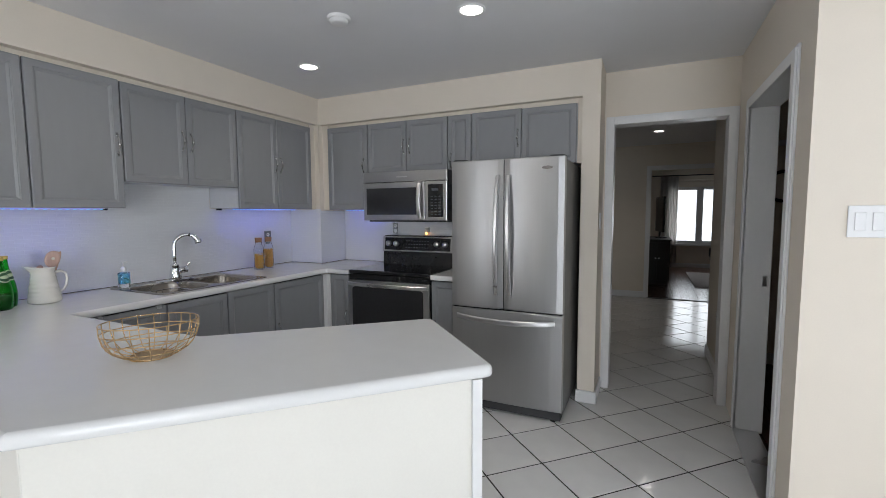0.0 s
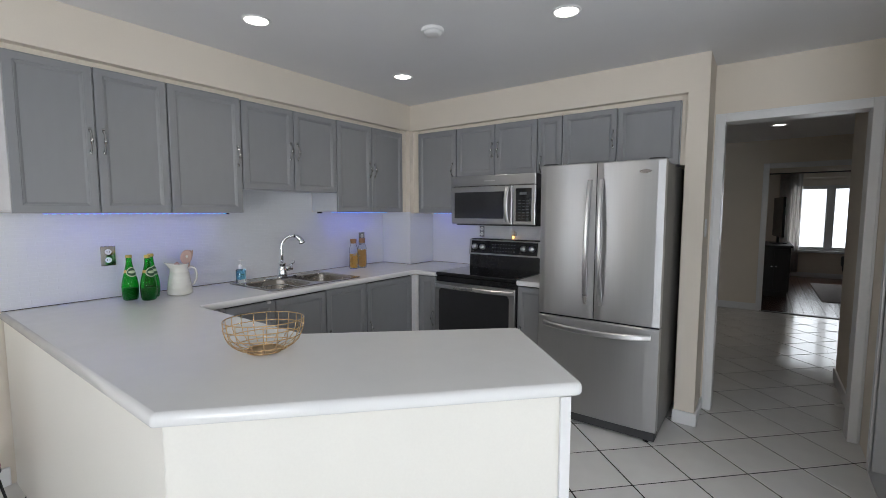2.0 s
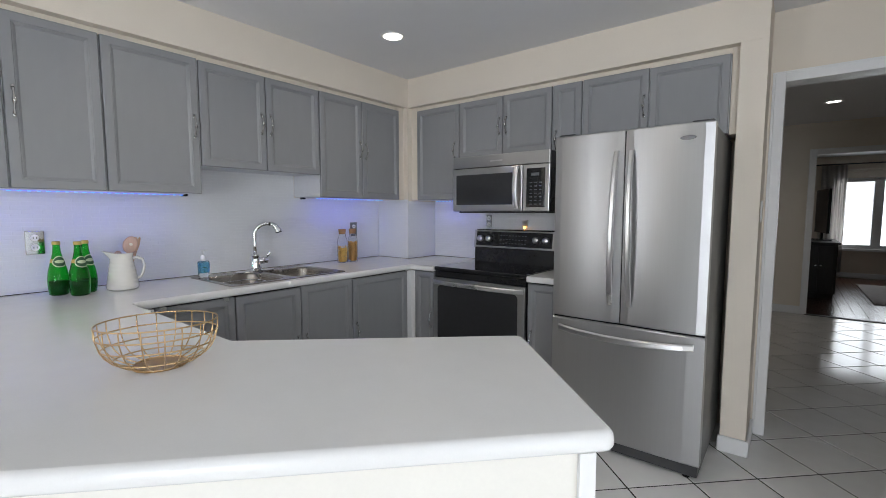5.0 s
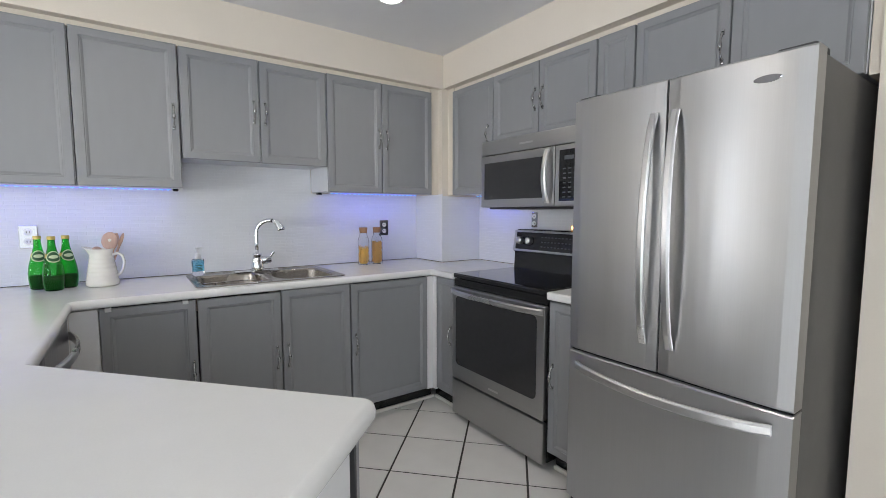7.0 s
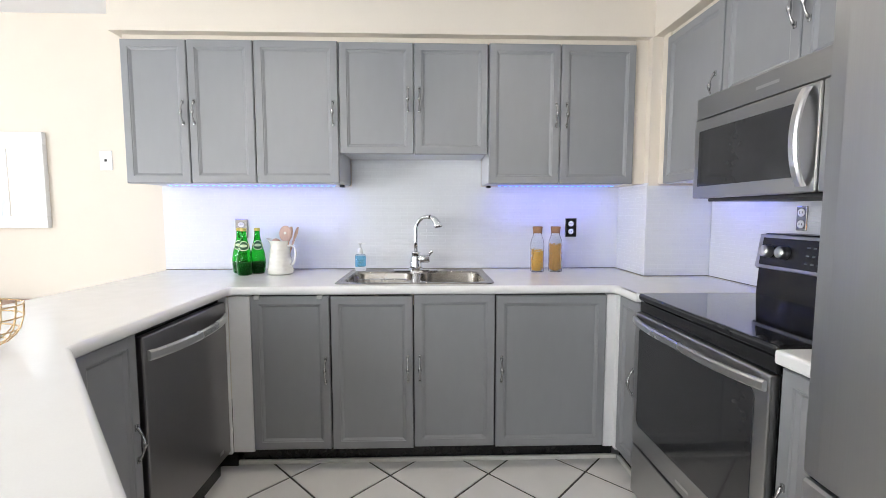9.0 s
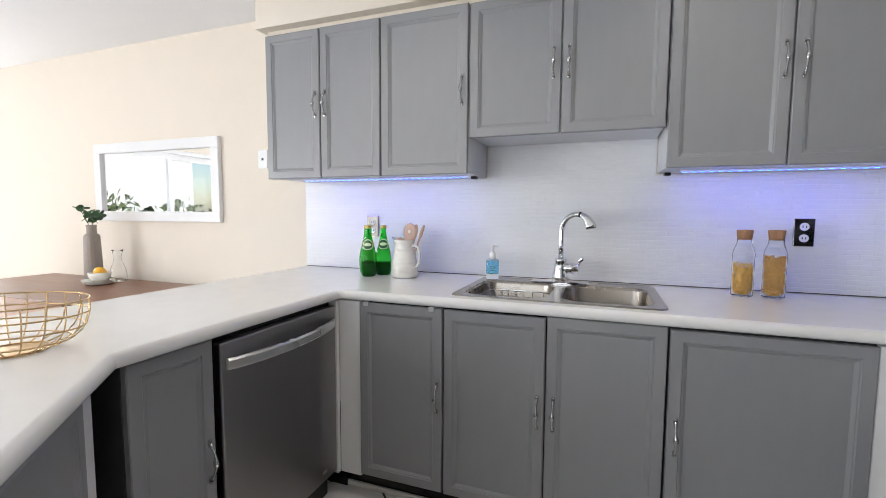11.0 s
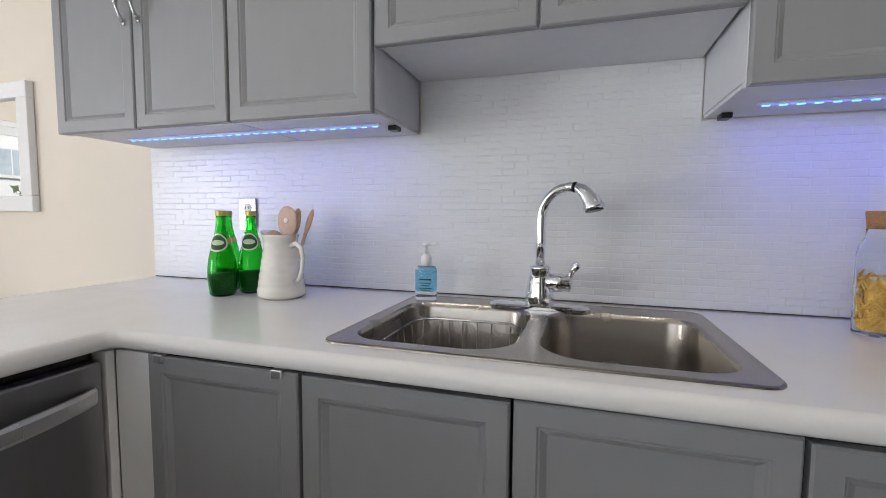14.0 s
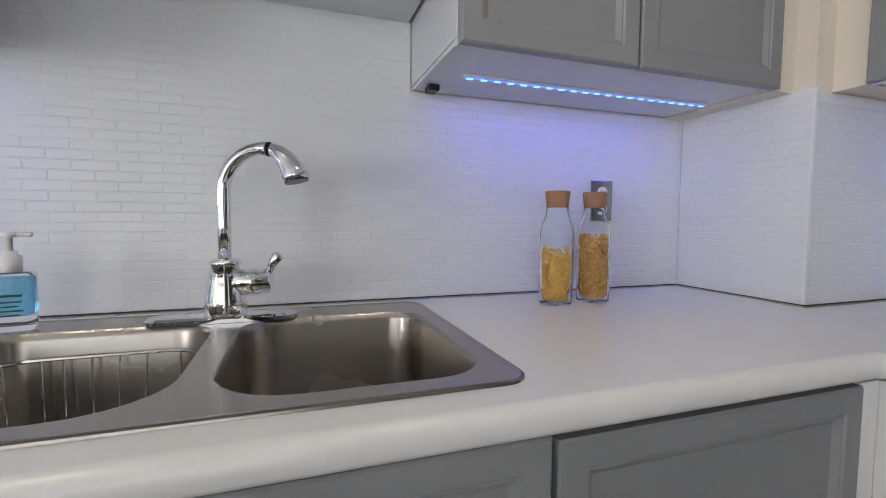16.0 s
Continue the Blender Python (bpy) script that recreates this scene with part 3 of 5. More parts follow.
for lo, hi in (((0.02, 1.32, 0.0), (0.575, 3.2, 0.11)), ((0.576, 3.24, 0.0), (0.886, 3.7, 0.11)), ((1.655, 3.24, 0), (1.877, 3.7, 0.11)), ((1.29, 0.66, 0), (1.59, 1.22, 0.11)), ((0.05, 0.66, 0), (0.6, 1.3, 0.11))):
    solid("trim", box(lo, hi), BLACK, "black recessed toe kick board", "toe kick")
for lo, hi in (((0.576, 1.26, 0.0), (0.593, 3.22, 0.022)), ((0.594, 3.222, 0), (0.886, 3.239, 0.022)), ((1.655, 3.222, 0), (1.877, 3.239, 0.022))):
    solid("trim", box(lo, hi, 0.005), CREAM, "cream quarter-round strip at the floor", "trim")

# peninsula
P_OUT, P_END, P_TIP, P_BEND = Vector((1.897, 0.617)), Vector((2.723, 1.472)), Vector((2.27, 1.945)), Vector((1.578, 1.322))
ang = math.degrees(math.atan2(P_END.y - P_OUT.y, P_END.x - P_OUT.x))
pen = thing("peninsula_base", (0, 0, 0), "cream panelled peninsula base under the worktop", "peninsula")


def slab(points, z0, z1):
    bm = bmesh.new()
    a, b = ring_of(bm, points, z0), ring_of(bm, points, z1)
    join_rings(bm, a, b)
    bm.faces.new(a[::-1])
    bm.faces.new(b)
    return bm


along = (P_END - P_OUT).normalized()
inner = Vector((-along.y, along.x))
o2 = P_OUT + inner * 0.03 + along * 0.015
e2 = P_END + inner * 0.03 - along * 0.05
t2 = P_TIP - inner * 0.05 - along * 0.05
b2 = P_BEND - inner * 0.075
south = 0.65
part("front_panel", slab([o2, e2, e2 + inner * 0.02, o2 + inner * 0.02], 0.0, CT - 0.0465), CREAM, pen)
part("back_panel", slab([Vector((0.016, south)), Vector((o2.x + 0.003, south)), o2 + inner * 0.02, Vector((0.016, south + 0.02))], 0.0, CT - 0.0465), CREAM, pen)
part("end_panel", slab([e2 + inner * 0.021, e2 + inner * 0.021 + along * 0.0, t2, t2 - along * 0.018, e2 + inner * 0.021 - along * 0.018][1:], 0.0, CT - 0.0465), TRIM, pen, "white end panel")
part("corner_board", slab([e2 - along * 0.018 - inner * 0.012, e2 + along * 0.014 - inner * 0.012, e2 + along * 0.014 + inner * 0.05, e2 + inner * 0.05 + along * 0.001, e2 + along * 0.001 - inner * 0.001, e2 - along * 0.018 - inner * 0.001], 0.0, CT - 0.0465), TRIM, pen, "white corner board")
part("core", slab([b2 - along * 0.06 - inner * 0.3, e2 + inner * 0.25 - along * 0.05, t2 - along * 0.03, b2 + along * 0.05], 0.1, CT - 0.047), DARK, pen)
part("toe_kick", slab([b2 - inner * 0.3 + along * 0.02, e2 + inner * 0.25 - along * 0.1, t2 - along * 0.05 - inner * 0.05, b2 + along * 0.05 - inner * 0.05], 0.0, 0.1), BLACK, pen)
part("inner_stile", slab([b2 - along * 0.01 + inner * 0.006, b2 + along * 0.055 - inner * 0.002, b2 + along * 0.055 + inner * 0.012, b2 - along * 0.01 + inner * 0.02], 0.1, CT - 0.047), TRIM, pen, "white corner stile")
run = (t2 - b2).dot(along) - 0.06
for i in range(2):
    w = run / 2
    c = b2 + along * (0.06 + (i + 1) * w) + inner * 0.004
    u = cabinet("base_cabinet", (c.x, c.y, 0.1), ang + 90, w - 0.002, 0.01, 0.755, ((0, w - 0.002, 0.03 if i == 0 else w - 0.03, 0.39),), "grey cabinet front on the inner side of the peninsula", "base cabinets", DARK, False)

# worktop with the sink's cut-out
outline = [Vector(p) for p in ((0.0, 0.64), P_OUT, P_END, P_TIP, P_BEND, (0.669, 1.322), (0.669, 3.15), (0.888, 3.15), (0.888, NW - 0.001), (0.369, NW - 0.001), (0.369, 3.442), (0.001, 3.442))]
path = rounded(outline, [0, 0.012, 0.03, 0.035, 0.02, 0.02, 0.02, 0.004, 0, 0, 0, 0])
bm = bmesh.new()
prev = None
for d, z in ((0.012, CT - 0.04), (0.004, CT - 0.037), (0.0, CT - 0.03), (0.0, CT - 0.019), (0.0012, CT - 0.0135), (0.0032, CT - 0.0085), (0.0065, CT - 0.0045), (0.011, CT - 0.0014), (0.0165, CT)):
    r = ring_of(bm, inset(path, d), z)
    if prev:
        join_rings(bm, prev, r)
    else:
        first = r
    prev = r
hole = [Vector(p) for p in ((0.12, 1.815), (0.58, 1.815), (0.58, 2.558), (0.12, 2.558))]
h1, h0 = ring_of(bm, hole, CT), ring_of(bm, hole, CT - 0.04)
fill(bm, prev, h1)
fill(bm, first, h0)
for f in bm.faces:
    f.smooth = len(f.verts) == 4
join_rings(bm, h1, h0)
worktop = thing("worktop", (0, 0, 0), "white laminate worktop with rounded edge over cabinets and peninsula", "worktop")
part("slab", bm, TOP, worktop)
piece = thing("worktop", (1.654, 3.145, CT - 0.04), "short white worktop piece between stove and fridge", "worktop")
part("slab", box((0, 0, 0), (0.226, NW - 3.146, 0.039), 0.008), TOP, piece)

# ---- appliances ----


def bar_handle(parent, pts, width, thick, name="handle"):
    """A flat bowed bar along pts (x outwards); width across, thick outwards."""
    bm = bmesh.new()
    pts = [Vector(p) for p in pts]
    rings = []
    vertical = abs(pts[-1].z - pts[0].z) > abs(pts[-1].y - pts[0].y)
    side = Vector((0, 1, 0)) if vertical else Vector((0, 0, 1))
    for p in pts:
        out = Vector((1, 0, 0))
        rings.append([bm.verts.new(p + side * s * width / 2 + out * o) for s, o in ((-1, 0), (-1, thick * 0.6), (-0.6, thick), (0.6, thick), (1, thick * 0.6), (1, 0))])
    for a, b in zip(rings, rings[1:]):
        join_rings(bm, a, b)
    bm.faces.new(rings[0])
    bm.faces.new(rings[-1][::-1])
    return part(name, bm, BAR, parent, "satin steel bar handle")


fridge = thing("fridge", pose(1.891, 3.094, 0, 0, 0, -90), "stainless steel french door fridge with bottom freezer drawer", "fridge")
FW = 0.772
part("body", box((-0.64, 0.004, 0.03), (-0.004, FW - 0.004, 1.724), 0.006), FRIDGE_SIDE, fridge, "dark grey textured cabinet sides")


def bowed_front(w, z0, z1, depth, y0):
    bm = bmesh.new()
    n = 10
    rows = []
    for z, dx in ((z0, -0.006), (z0 + 0.006, 0.0), (z1 - 0.006, 0.0), (z1, -0.006)):
        rows.append([bm.verts.new((depth + dx + 0.006 * (1 - (2 * i / n - 1) ** 2) - (0.003 if i in (0, n) else 0), y0 + w * i / n, z)) for i in range(n + 1)])
    back = [[bm.verts.new((0.0, y0 + w * i / n, z)) for i in (0, n)] for z in (z0, z1)]
    for a, b in zip(rows, rows[1:]):
        for i in range(n):
            bm.faces.new([a[i], a[i + 1], b[i + 1], b[i]])
    bm.faces.new([back[0][0], back[0][1]] + rows[0][::-1])
    bm.faces.new([back[1][0]] + rows[-1] + [back[1][1]])
    bm.faces.new([back[0][0]] + [r[0] for r in rows] + [back[1][0]])
    bm.faces.new([back[0][1]] + [r[-1] for r in rows] + [back[1][1]])
    bm.faces.new([back[0][0], back[0][1], back[1][1], back[1][0]])
    return bm


for y0, w, hy in ((0.002, 0.371, 0.333), (0.38, 0.39, 0.417)):
    d = part("door", bowed_front(w, 0.73, 1.736, 0.07, y0), STEEL, fridge, smooth=False)
    pts = []
    for i in range(15):
        u = i / 14
        pts.append((0.076 + 0.045 * min(1, 4 * u * (1 - u)) ** 0.7, hy + (0.012 if hy < 0.4 else -0.012) * (2 * u - 1) * 0.5, 0.828 + 0.8 * u))
    bar_handle(d, pts, 0.026, 0.014)
drawer = part("freezer_drawer", bowed_front(FW - 0.004, 0.075, 0.72, 0.07, 0.002), STEEL, fridge)
bar_handle(drawer, [(0.076 + 0.05 * min(1, 4 * u * (1 - u)) ** 0.7, 0.045 + 0.68 * u, 0.667 - 0.012 * math.sin(math.pi * u)) for u in [i / 16 for i in range(17)]], 0.034, 0.014)
# black filler strips stand in for the shade in the door gaps
part("gasket", box((0.0, 0.3733, 0.735), (0.06, 0.3797, 1.73)), BLACK, fridge, "black gasket strip filling the door gap to keep it dark")
part("gasket", box((0.0, 0.006, 0.7205), (0.055, FW - 0.006, 0.7295)), BLACK, fridge, "black gasket strip filling the door gap to keep it dark")
part("base_grille", box((-0.03, 0.01, 0.012), (0.05, FW - 0.01, 0.068), 0.004), DARK, fridge, "dark kick grille")
for y in (0.06, FW - 0.06):
    part("foot", lathe([(0, 0), (0.018, 0), (0.018, 0.014), (0, 0.014)], 10, at=(0.03, y, 0)), BLACK, fridge)
part("hinge_cover", box((-0.06, FW - 0.1, 1.7245), (0.05, FW - 0.01, 1.747), 0.005), DARK, fridge)
part("hinge_cover", box((-0.06, 0.01, 1.7245), (0.05, 0.1, 1.747), 0.005), DARK, fridge)
emblem = lathe([(0, 0.0012), (0.9, 0.0012), (1.0, 0.0), (0, 0.0)], 24, sx=0.011, sy=0.036)
emblem.transform(Matrix.Translation((0.0745, 0.66, 1.667)) @ Matrix.Rotation(radians(90), 4, "Y"))
part("maker_badge", emblem, PLATE, fridge, "small oval metal badge")

stove = thing("stove", pose(0.89, 3.178, 0, 0, 0, -90), "stainless steel range with black glass cooktop", "stove")
SW = 0.76
part("body", box((-0.6, 0.003, 0.04), (-0.002, SW - 0.003, 0.885), 0.003), BLACK, stove)
part("cooktop", box((-0.6, 0.0, 0.888), (0.02, SW, 0.918), 0.01, seg=3), BLACKGLASS, stove, "black ceramic glass cooktop")
part("front_band", box((0.0, 0.006, 0.84), (0.012, SW - 0.006, 0.884), 0.003), BLACK, stove)
od = part("oven_door", box((0.0, 0.004, 0.262), (0.03, SW - 0.004, 0.838), 0.006), STEEL_H, stove)
part("window", slab(rounded([Vector(p) for p in ((0.045, 0.355), (0.705, 0.355), (0.705, 0.785), (0.045, 0.785))], 0.03), 0.0301, 0.0325), OVEN_GLASS, od, "smoked glass oven window")
od.children[0].matrix_basis = Matrix(((0, 0, 1, 0), (1, 0, 0, 0), (0, 1, 0, 0), (0, 0, 0, 1)))
bar_handle(od, [(0.032 + 0.034 * min(1, 5 * u * (1 - u)) ** 0.8, 0.012 + 0.736 * u, 0.808) for u in [i / 16 for i in range(17)]], 0.03, 0.014)
part("drawer_front", box((0.0, 0.004, 0.035), (0.028, SW - 0.004, 0.25), 0.006), STEEL_H, stove)
part("badge", box((0.0301, 0.35, 0.29), (0.0312, 0.43, 0.302)), BAR, stove, "small raised metal badge")
bk = bmesh.new()
prof = [(-0.6, 0.918), (-0.475, 0.918), (-0.482, 1.03), (-0.47, 1.032), (-0.49, 1.165), (-0.51, 1.178), (-0.6, 1.178)]
a = [bk.verts.new((x, 0.03, z)) for x, z in prof]
b = [bk.verts.new((x, SW - 0.03, z)) for x, z in prof]
join_rings(bk, a, b)
bk.faces.new(a)
bk.faces.new(b[::-1])
part("backguard", bk, BLACK, stove, "black backguard")
m_tilt = Matrix.Translation((-0.4705, 0, 1.035)) @ Matrix.Rotation(radians(-8.6), 4, "Y")
cp = part("control_panel", box((0, 0.025, 0.0), (0.006, SW - 0.025, 0.14), 0.004), STEEL_H, stove, "steel control panel surround")
cp.matrix_basis = m_tilt
face = part("control_face", box((0.0062, 0.05, 0.014), (0.009, SW - 0.05, 0.126), 0.002), BLACK, cp)
for y in (0.095, 0.175, SW - 0.175, SW - 0.095):
    k = part("knob", lathe([(0, 0.03), (0.02, 0.03), (0.024, 0.026), (0.026, 0.0), (0, 0)], 20), BAR, cp, "round satin steel knob", True)
    k.matrix_basis = Matrix.Translation((0.009, y, 0.07)) @ Matrix.Rotation(radians(90), 4, "Y")
lg = bmesh.new()
for r in range(3):
    for i in range(9):
        box((0.009, 0.27 + i * 0.027, 0.035 + r * 0.03), (0.0096, 0.284 + i * 0.027, 0.041 + r * 0.03), 0, lg)
part("control_legend", lg, DISPLAY, cp, "rows of small unreadable control marks")["kind"] = "stuff"

mw = thing("microwave", pose(0.913, 3.386, 1.31, 0, 0, -90), "stainless steel over-the-range microwave", "microwave")
MW, MH = 0.788, 0.416
part("body", box((-0.405, 0.003, 0.012), (-0.002, MW - 0.003, MH), 0.004), BLACK, mw)
part("underside", box((-0.4, 0.02, 0.0), (-0.03, MW - 0.02, 0.012), 0.003), DARK, mw, "dark vented underside")
part("top_vent_panel", box((0.0, 0, MH - 0.085), (0.022, MW, MH), 0.004), STEEL_H, mw)
md = part("door", box((0.0, 0, 0.012), (0.026, 0.59, MH - 0.089), 0.006), STEEL_H, mw)
part("window", box((0.0262, 0.035, 0.06), (0.0285, 0.515, MH - 0.135), 0.001), OVEN_GLASS, md, "smoked glass window")
bar_handle(md, [(0.03 + 0.032 * math.sin(math.pi * u) ** 0.7, 0.55, 0.03 + 0.285 * u) for u in [i / 14 for i in range(15)]], 0.03, 0.012)
pnl = part("control_panel", box((0.0, 0.594, 0.012), (0.024, MW, MH - 0.089), 0.005), STEEL_H, mw)
part("keypad", box((0.0242, 0.622, 0.04), (0.0265, MW - 0.03, MH - 0.115), 0.001), BLACKGLASS, pnl)
lg = bmesh.new()
for r in range(7):
    for i in range(3):
        box((0.0266, 0.647 + i * 0.034, 0.058 + r * 0.024), (0.0272, 0.665 + i * 0.034, 0.064 + r * 0.024), 0, lg)
box((0.0266, 0.655, 0.25), (0.0272, 0.715, 0.27), 0, lg)
part("key_legend", lg, DISPLAY, pnl, "small unreadable key marks")["kind"] = "stuff"
part("maker_badge", box((0.0222, 0.33, MH - 0.05), (0.0232, 0.43, MH - 0.04)), BAR, mw, "small raised metal badge")

dw = thing("dishwasher", pose(1.286, 1.272, 0.0, 0, 0, 90), "dark stainless dishwasher built under the worktop", "dishwasher")
part("body", box((-0.56, 0.004, 0.1), (-0.002, 0.61, 0.866), 0.003), BLACK, dw)
dd = part("door", box((0.0, 0.012, 0.12), (0.032, 0.606, 0.85), 0.006), DARK_STEEL, dw)
bar_handle(dd, [(0.034 + 0.045 * min(1, 4 * u * (1 - u)) ** 0.8, 0.03 + 0.555 * u, 0.782) for u in [i / 16 for i in range(17)]], 0.036, 0.012)
part("kick_plate", box((-0.05, 0.012, 0.0), (-0.02, 0.606, 0.115), 0.003), BLACK, dw)
part("maker_badge", box((0.0322, 0.5, 0.155), (0.0332, 0.53, 0.17)), BAR, dw, "small raised metal badge")

# ---- sink and tap ----
sink = thing("kitchen_sink", (0, 0, CT), "double bowl stainless steel drop-in sink", "sink")


def rrect(x0, x1, y0, y1, r, n=6):
    return rounded([Vector(p) for p in ((x0, y0), (x1, y0), (x1, y1), (x0, y1))], r, n)


bm = bmesh.new()
outer = rrect(0.06, 0.608, 1.79, 2.582, 0.04)
r0, r1, r2 = ring_of(bm, outer, 0.0005), ring_of(bm, inset(outer, 0.001), 0.0035), ring_of(bm, inset(outer, 0.005), 0.005)
r3 = ring_of(bm, inset(outer, 0.012), 0.0035)
join_rings(bm, r0, r1), join_rings(bm, r1, r2), join_rings(bm, r2, r3)
bowls = (rrect(0.162, 0.566, 1.825, 2.168, [0.06, 0.075, 0.1, 0.08]), rrect(0.162, 0.566, 2.206, 2.546, [0.08, 0.1, 0.075, 0.06]))
tops = [ring_of(bm, q, 0.0035) for q in bowls]
fill(bm, r3, *tops)
part("rim", bm, SINK, sink, "flat brushed steel rim")
for q in bowls:
    bm = bmesh.new()
    prev = None
    for d, z in ((0, 0.0034), (0.004, -0.001), (0.007, -0.01), (0.012, -0.15), (0.022, -0.175), (0.045, -0.185)):
        r = ring_of(bm, inset(q, d), z)
        if prev:
            join_rings(bm, prev, r)
        prev = r
    bm.faces.new(prev)
    bowl = part("bowl", bm, SINK, sink, "deep brushed steel bowl", True)
    c = sum(q, Vector((0, 0))) / len(q)
    part("drain", lathe([(0, 0.002), (0.026, 0.002), (0.032, 0.005), (0.042, 0.004), (0.044, 0), (0, 0)], 20, at=(c.x - 0.02, c.y, -0.1845)), CHROME, bowl, "steel drain basket", True)
rack = thing("sink_rack", (0.364, 1.997, CT - 0.182), "chrome wire rack standing in a sink bowl", "sink rack")
q = rrect(-0.178, 0.178, -0.15, 0.15, 0.06, 4)
part("rim_wire", tube([(p.x, p.y, 0.145) for p in q], 0.003, 6, closed=True), CHROME, rack)
part("base_wire", tube([(p.x * 0.94, p.y * 0.94, 0.01) for p in q], 0.003, 6, closed=True), CHROME, rack)
for p in q[::2] + [Vector((x, s * 0.15)) for x in (-0.06, -0.02, 0.02, 0.06) for s in (-1, 1)] + [Vector((s * 0.178, y)) for y in (-0.06, -0.02, 0.02, 0.06) for s in (-1, 1)]:
    part("wire", tube([(p.x, p.y, 0.145), (p.x * 0.94, p.y * 0.94, 0.01)], 0.0018, 5), CHROME, rack)
for y in (-0.09, -0.045, 0, 0.045, 0.09):
    part("wire", tube([(-0.146, y, 0.008), (0.146, y, 0.008)], 0.0018, 5), CHROME, rack)

tap = thing("kitchen_tap", (0.147, 2.178, CT + 0.004), "chrome gooseneck kitchen tap with pull-down head", "tap")
plate = rounded([Vector(p) for p in ((-0.03, -0.135), (0.03, -0.135), (0.03, 0.13), (-0.03, 0.13))], 0.028, 6)
bm = bmesh.new()
ra, rb, rc = ring_of(bm, plate, 0.0), ring_of(bm, plate, 0.007), ring_of(bm, inset(plate, 0.006), 0.011)
join_rings(bm, ra, rb), join_rings(bm, rb, rc)
bm.faces.new(rc)
part("base_plate", bm, CHROME, tap, "oval chrome deck plate")
part("body", lathe([(0, 0.01), (0.038, 0.01), (0.039, 0.02), (0.037, 0.045), (0.032, 0.075), (0.026, 0.104), (0.0285, 0.107), (0.0285, 0.114), (0.02, 0.119), (0.0, 0.119)], 24), CHROME, tap, smooth=True)
way = Vector((0.062, 0.105)).normalized()
goose = [(0, 0, 0.12), (0, 0, 0.18), (0, 0, 0.242)]
R = 0.083
for i in range(1, 9):
    a = radians(180 - 12.6 * i)
    s = R + R * math.cos(a)
    goose.append((way.x * s, way.y * s, 0.242 + 0.96 * R * math.sin(a)))
part("neck", tube(goose, 0.0128, 16), CHROME, tap, smooth=True)
g, g0 = Vector(goose[-1]), Vector(goose[-2])
d = (g - g0).normalized()
head = [g + Vector((way.x * a, way.y * a, b)) for a, b in ((0.0, 0.0), (0.009, -0.002), (0.02, -0.008), (0.034, -0.021), (0.046, -0.038), (0.052, -0.05), (0.053, -0.055))]
hd = part("spray_head", tube(head, [0.0118, 0.0132, 0.0165, 0.0195, 0.0225, 0.026, 0.026], 18), CHROME, tap, "chrome pull-down spray head", True)
part("collar", tube([g - d * 0.002, g + d * 0.001], 0.0136, 14), BLACK, hd)
part("nozzle", tube([head[-1] + Vector((0, 0, -0.0005)), head[-1] + Vector((way.x * 0.001, way.y * 0.001, -0.0045))], 0.0215, 14), BLACK, hd)
lv = part("valve", tube([(0.002, 0.0, 0.07), (0.006, 0.045, 0.073), (0.007, 0.058, 0.074), (0.0072, 0.06, 0.074), (0.0085, 0.078, 0.075), (0.009, 0.083, 0.075)], [0.025, 0.025, 0.026, 0.023, 0.0245, 0.015], 18), CHROME, tap, smooth=True)
part("lever", tube([(0.008, 0.076, 0.085), (0.011, 0.083, 0.105), (0.016, 0.094, 0.122), (0.017, 0.098, 0.128)], [0.007, 0.008, 0.012, 0.006], 10), CHROME, lv, "chrome lever", True)

# ---- things on the worktop ----


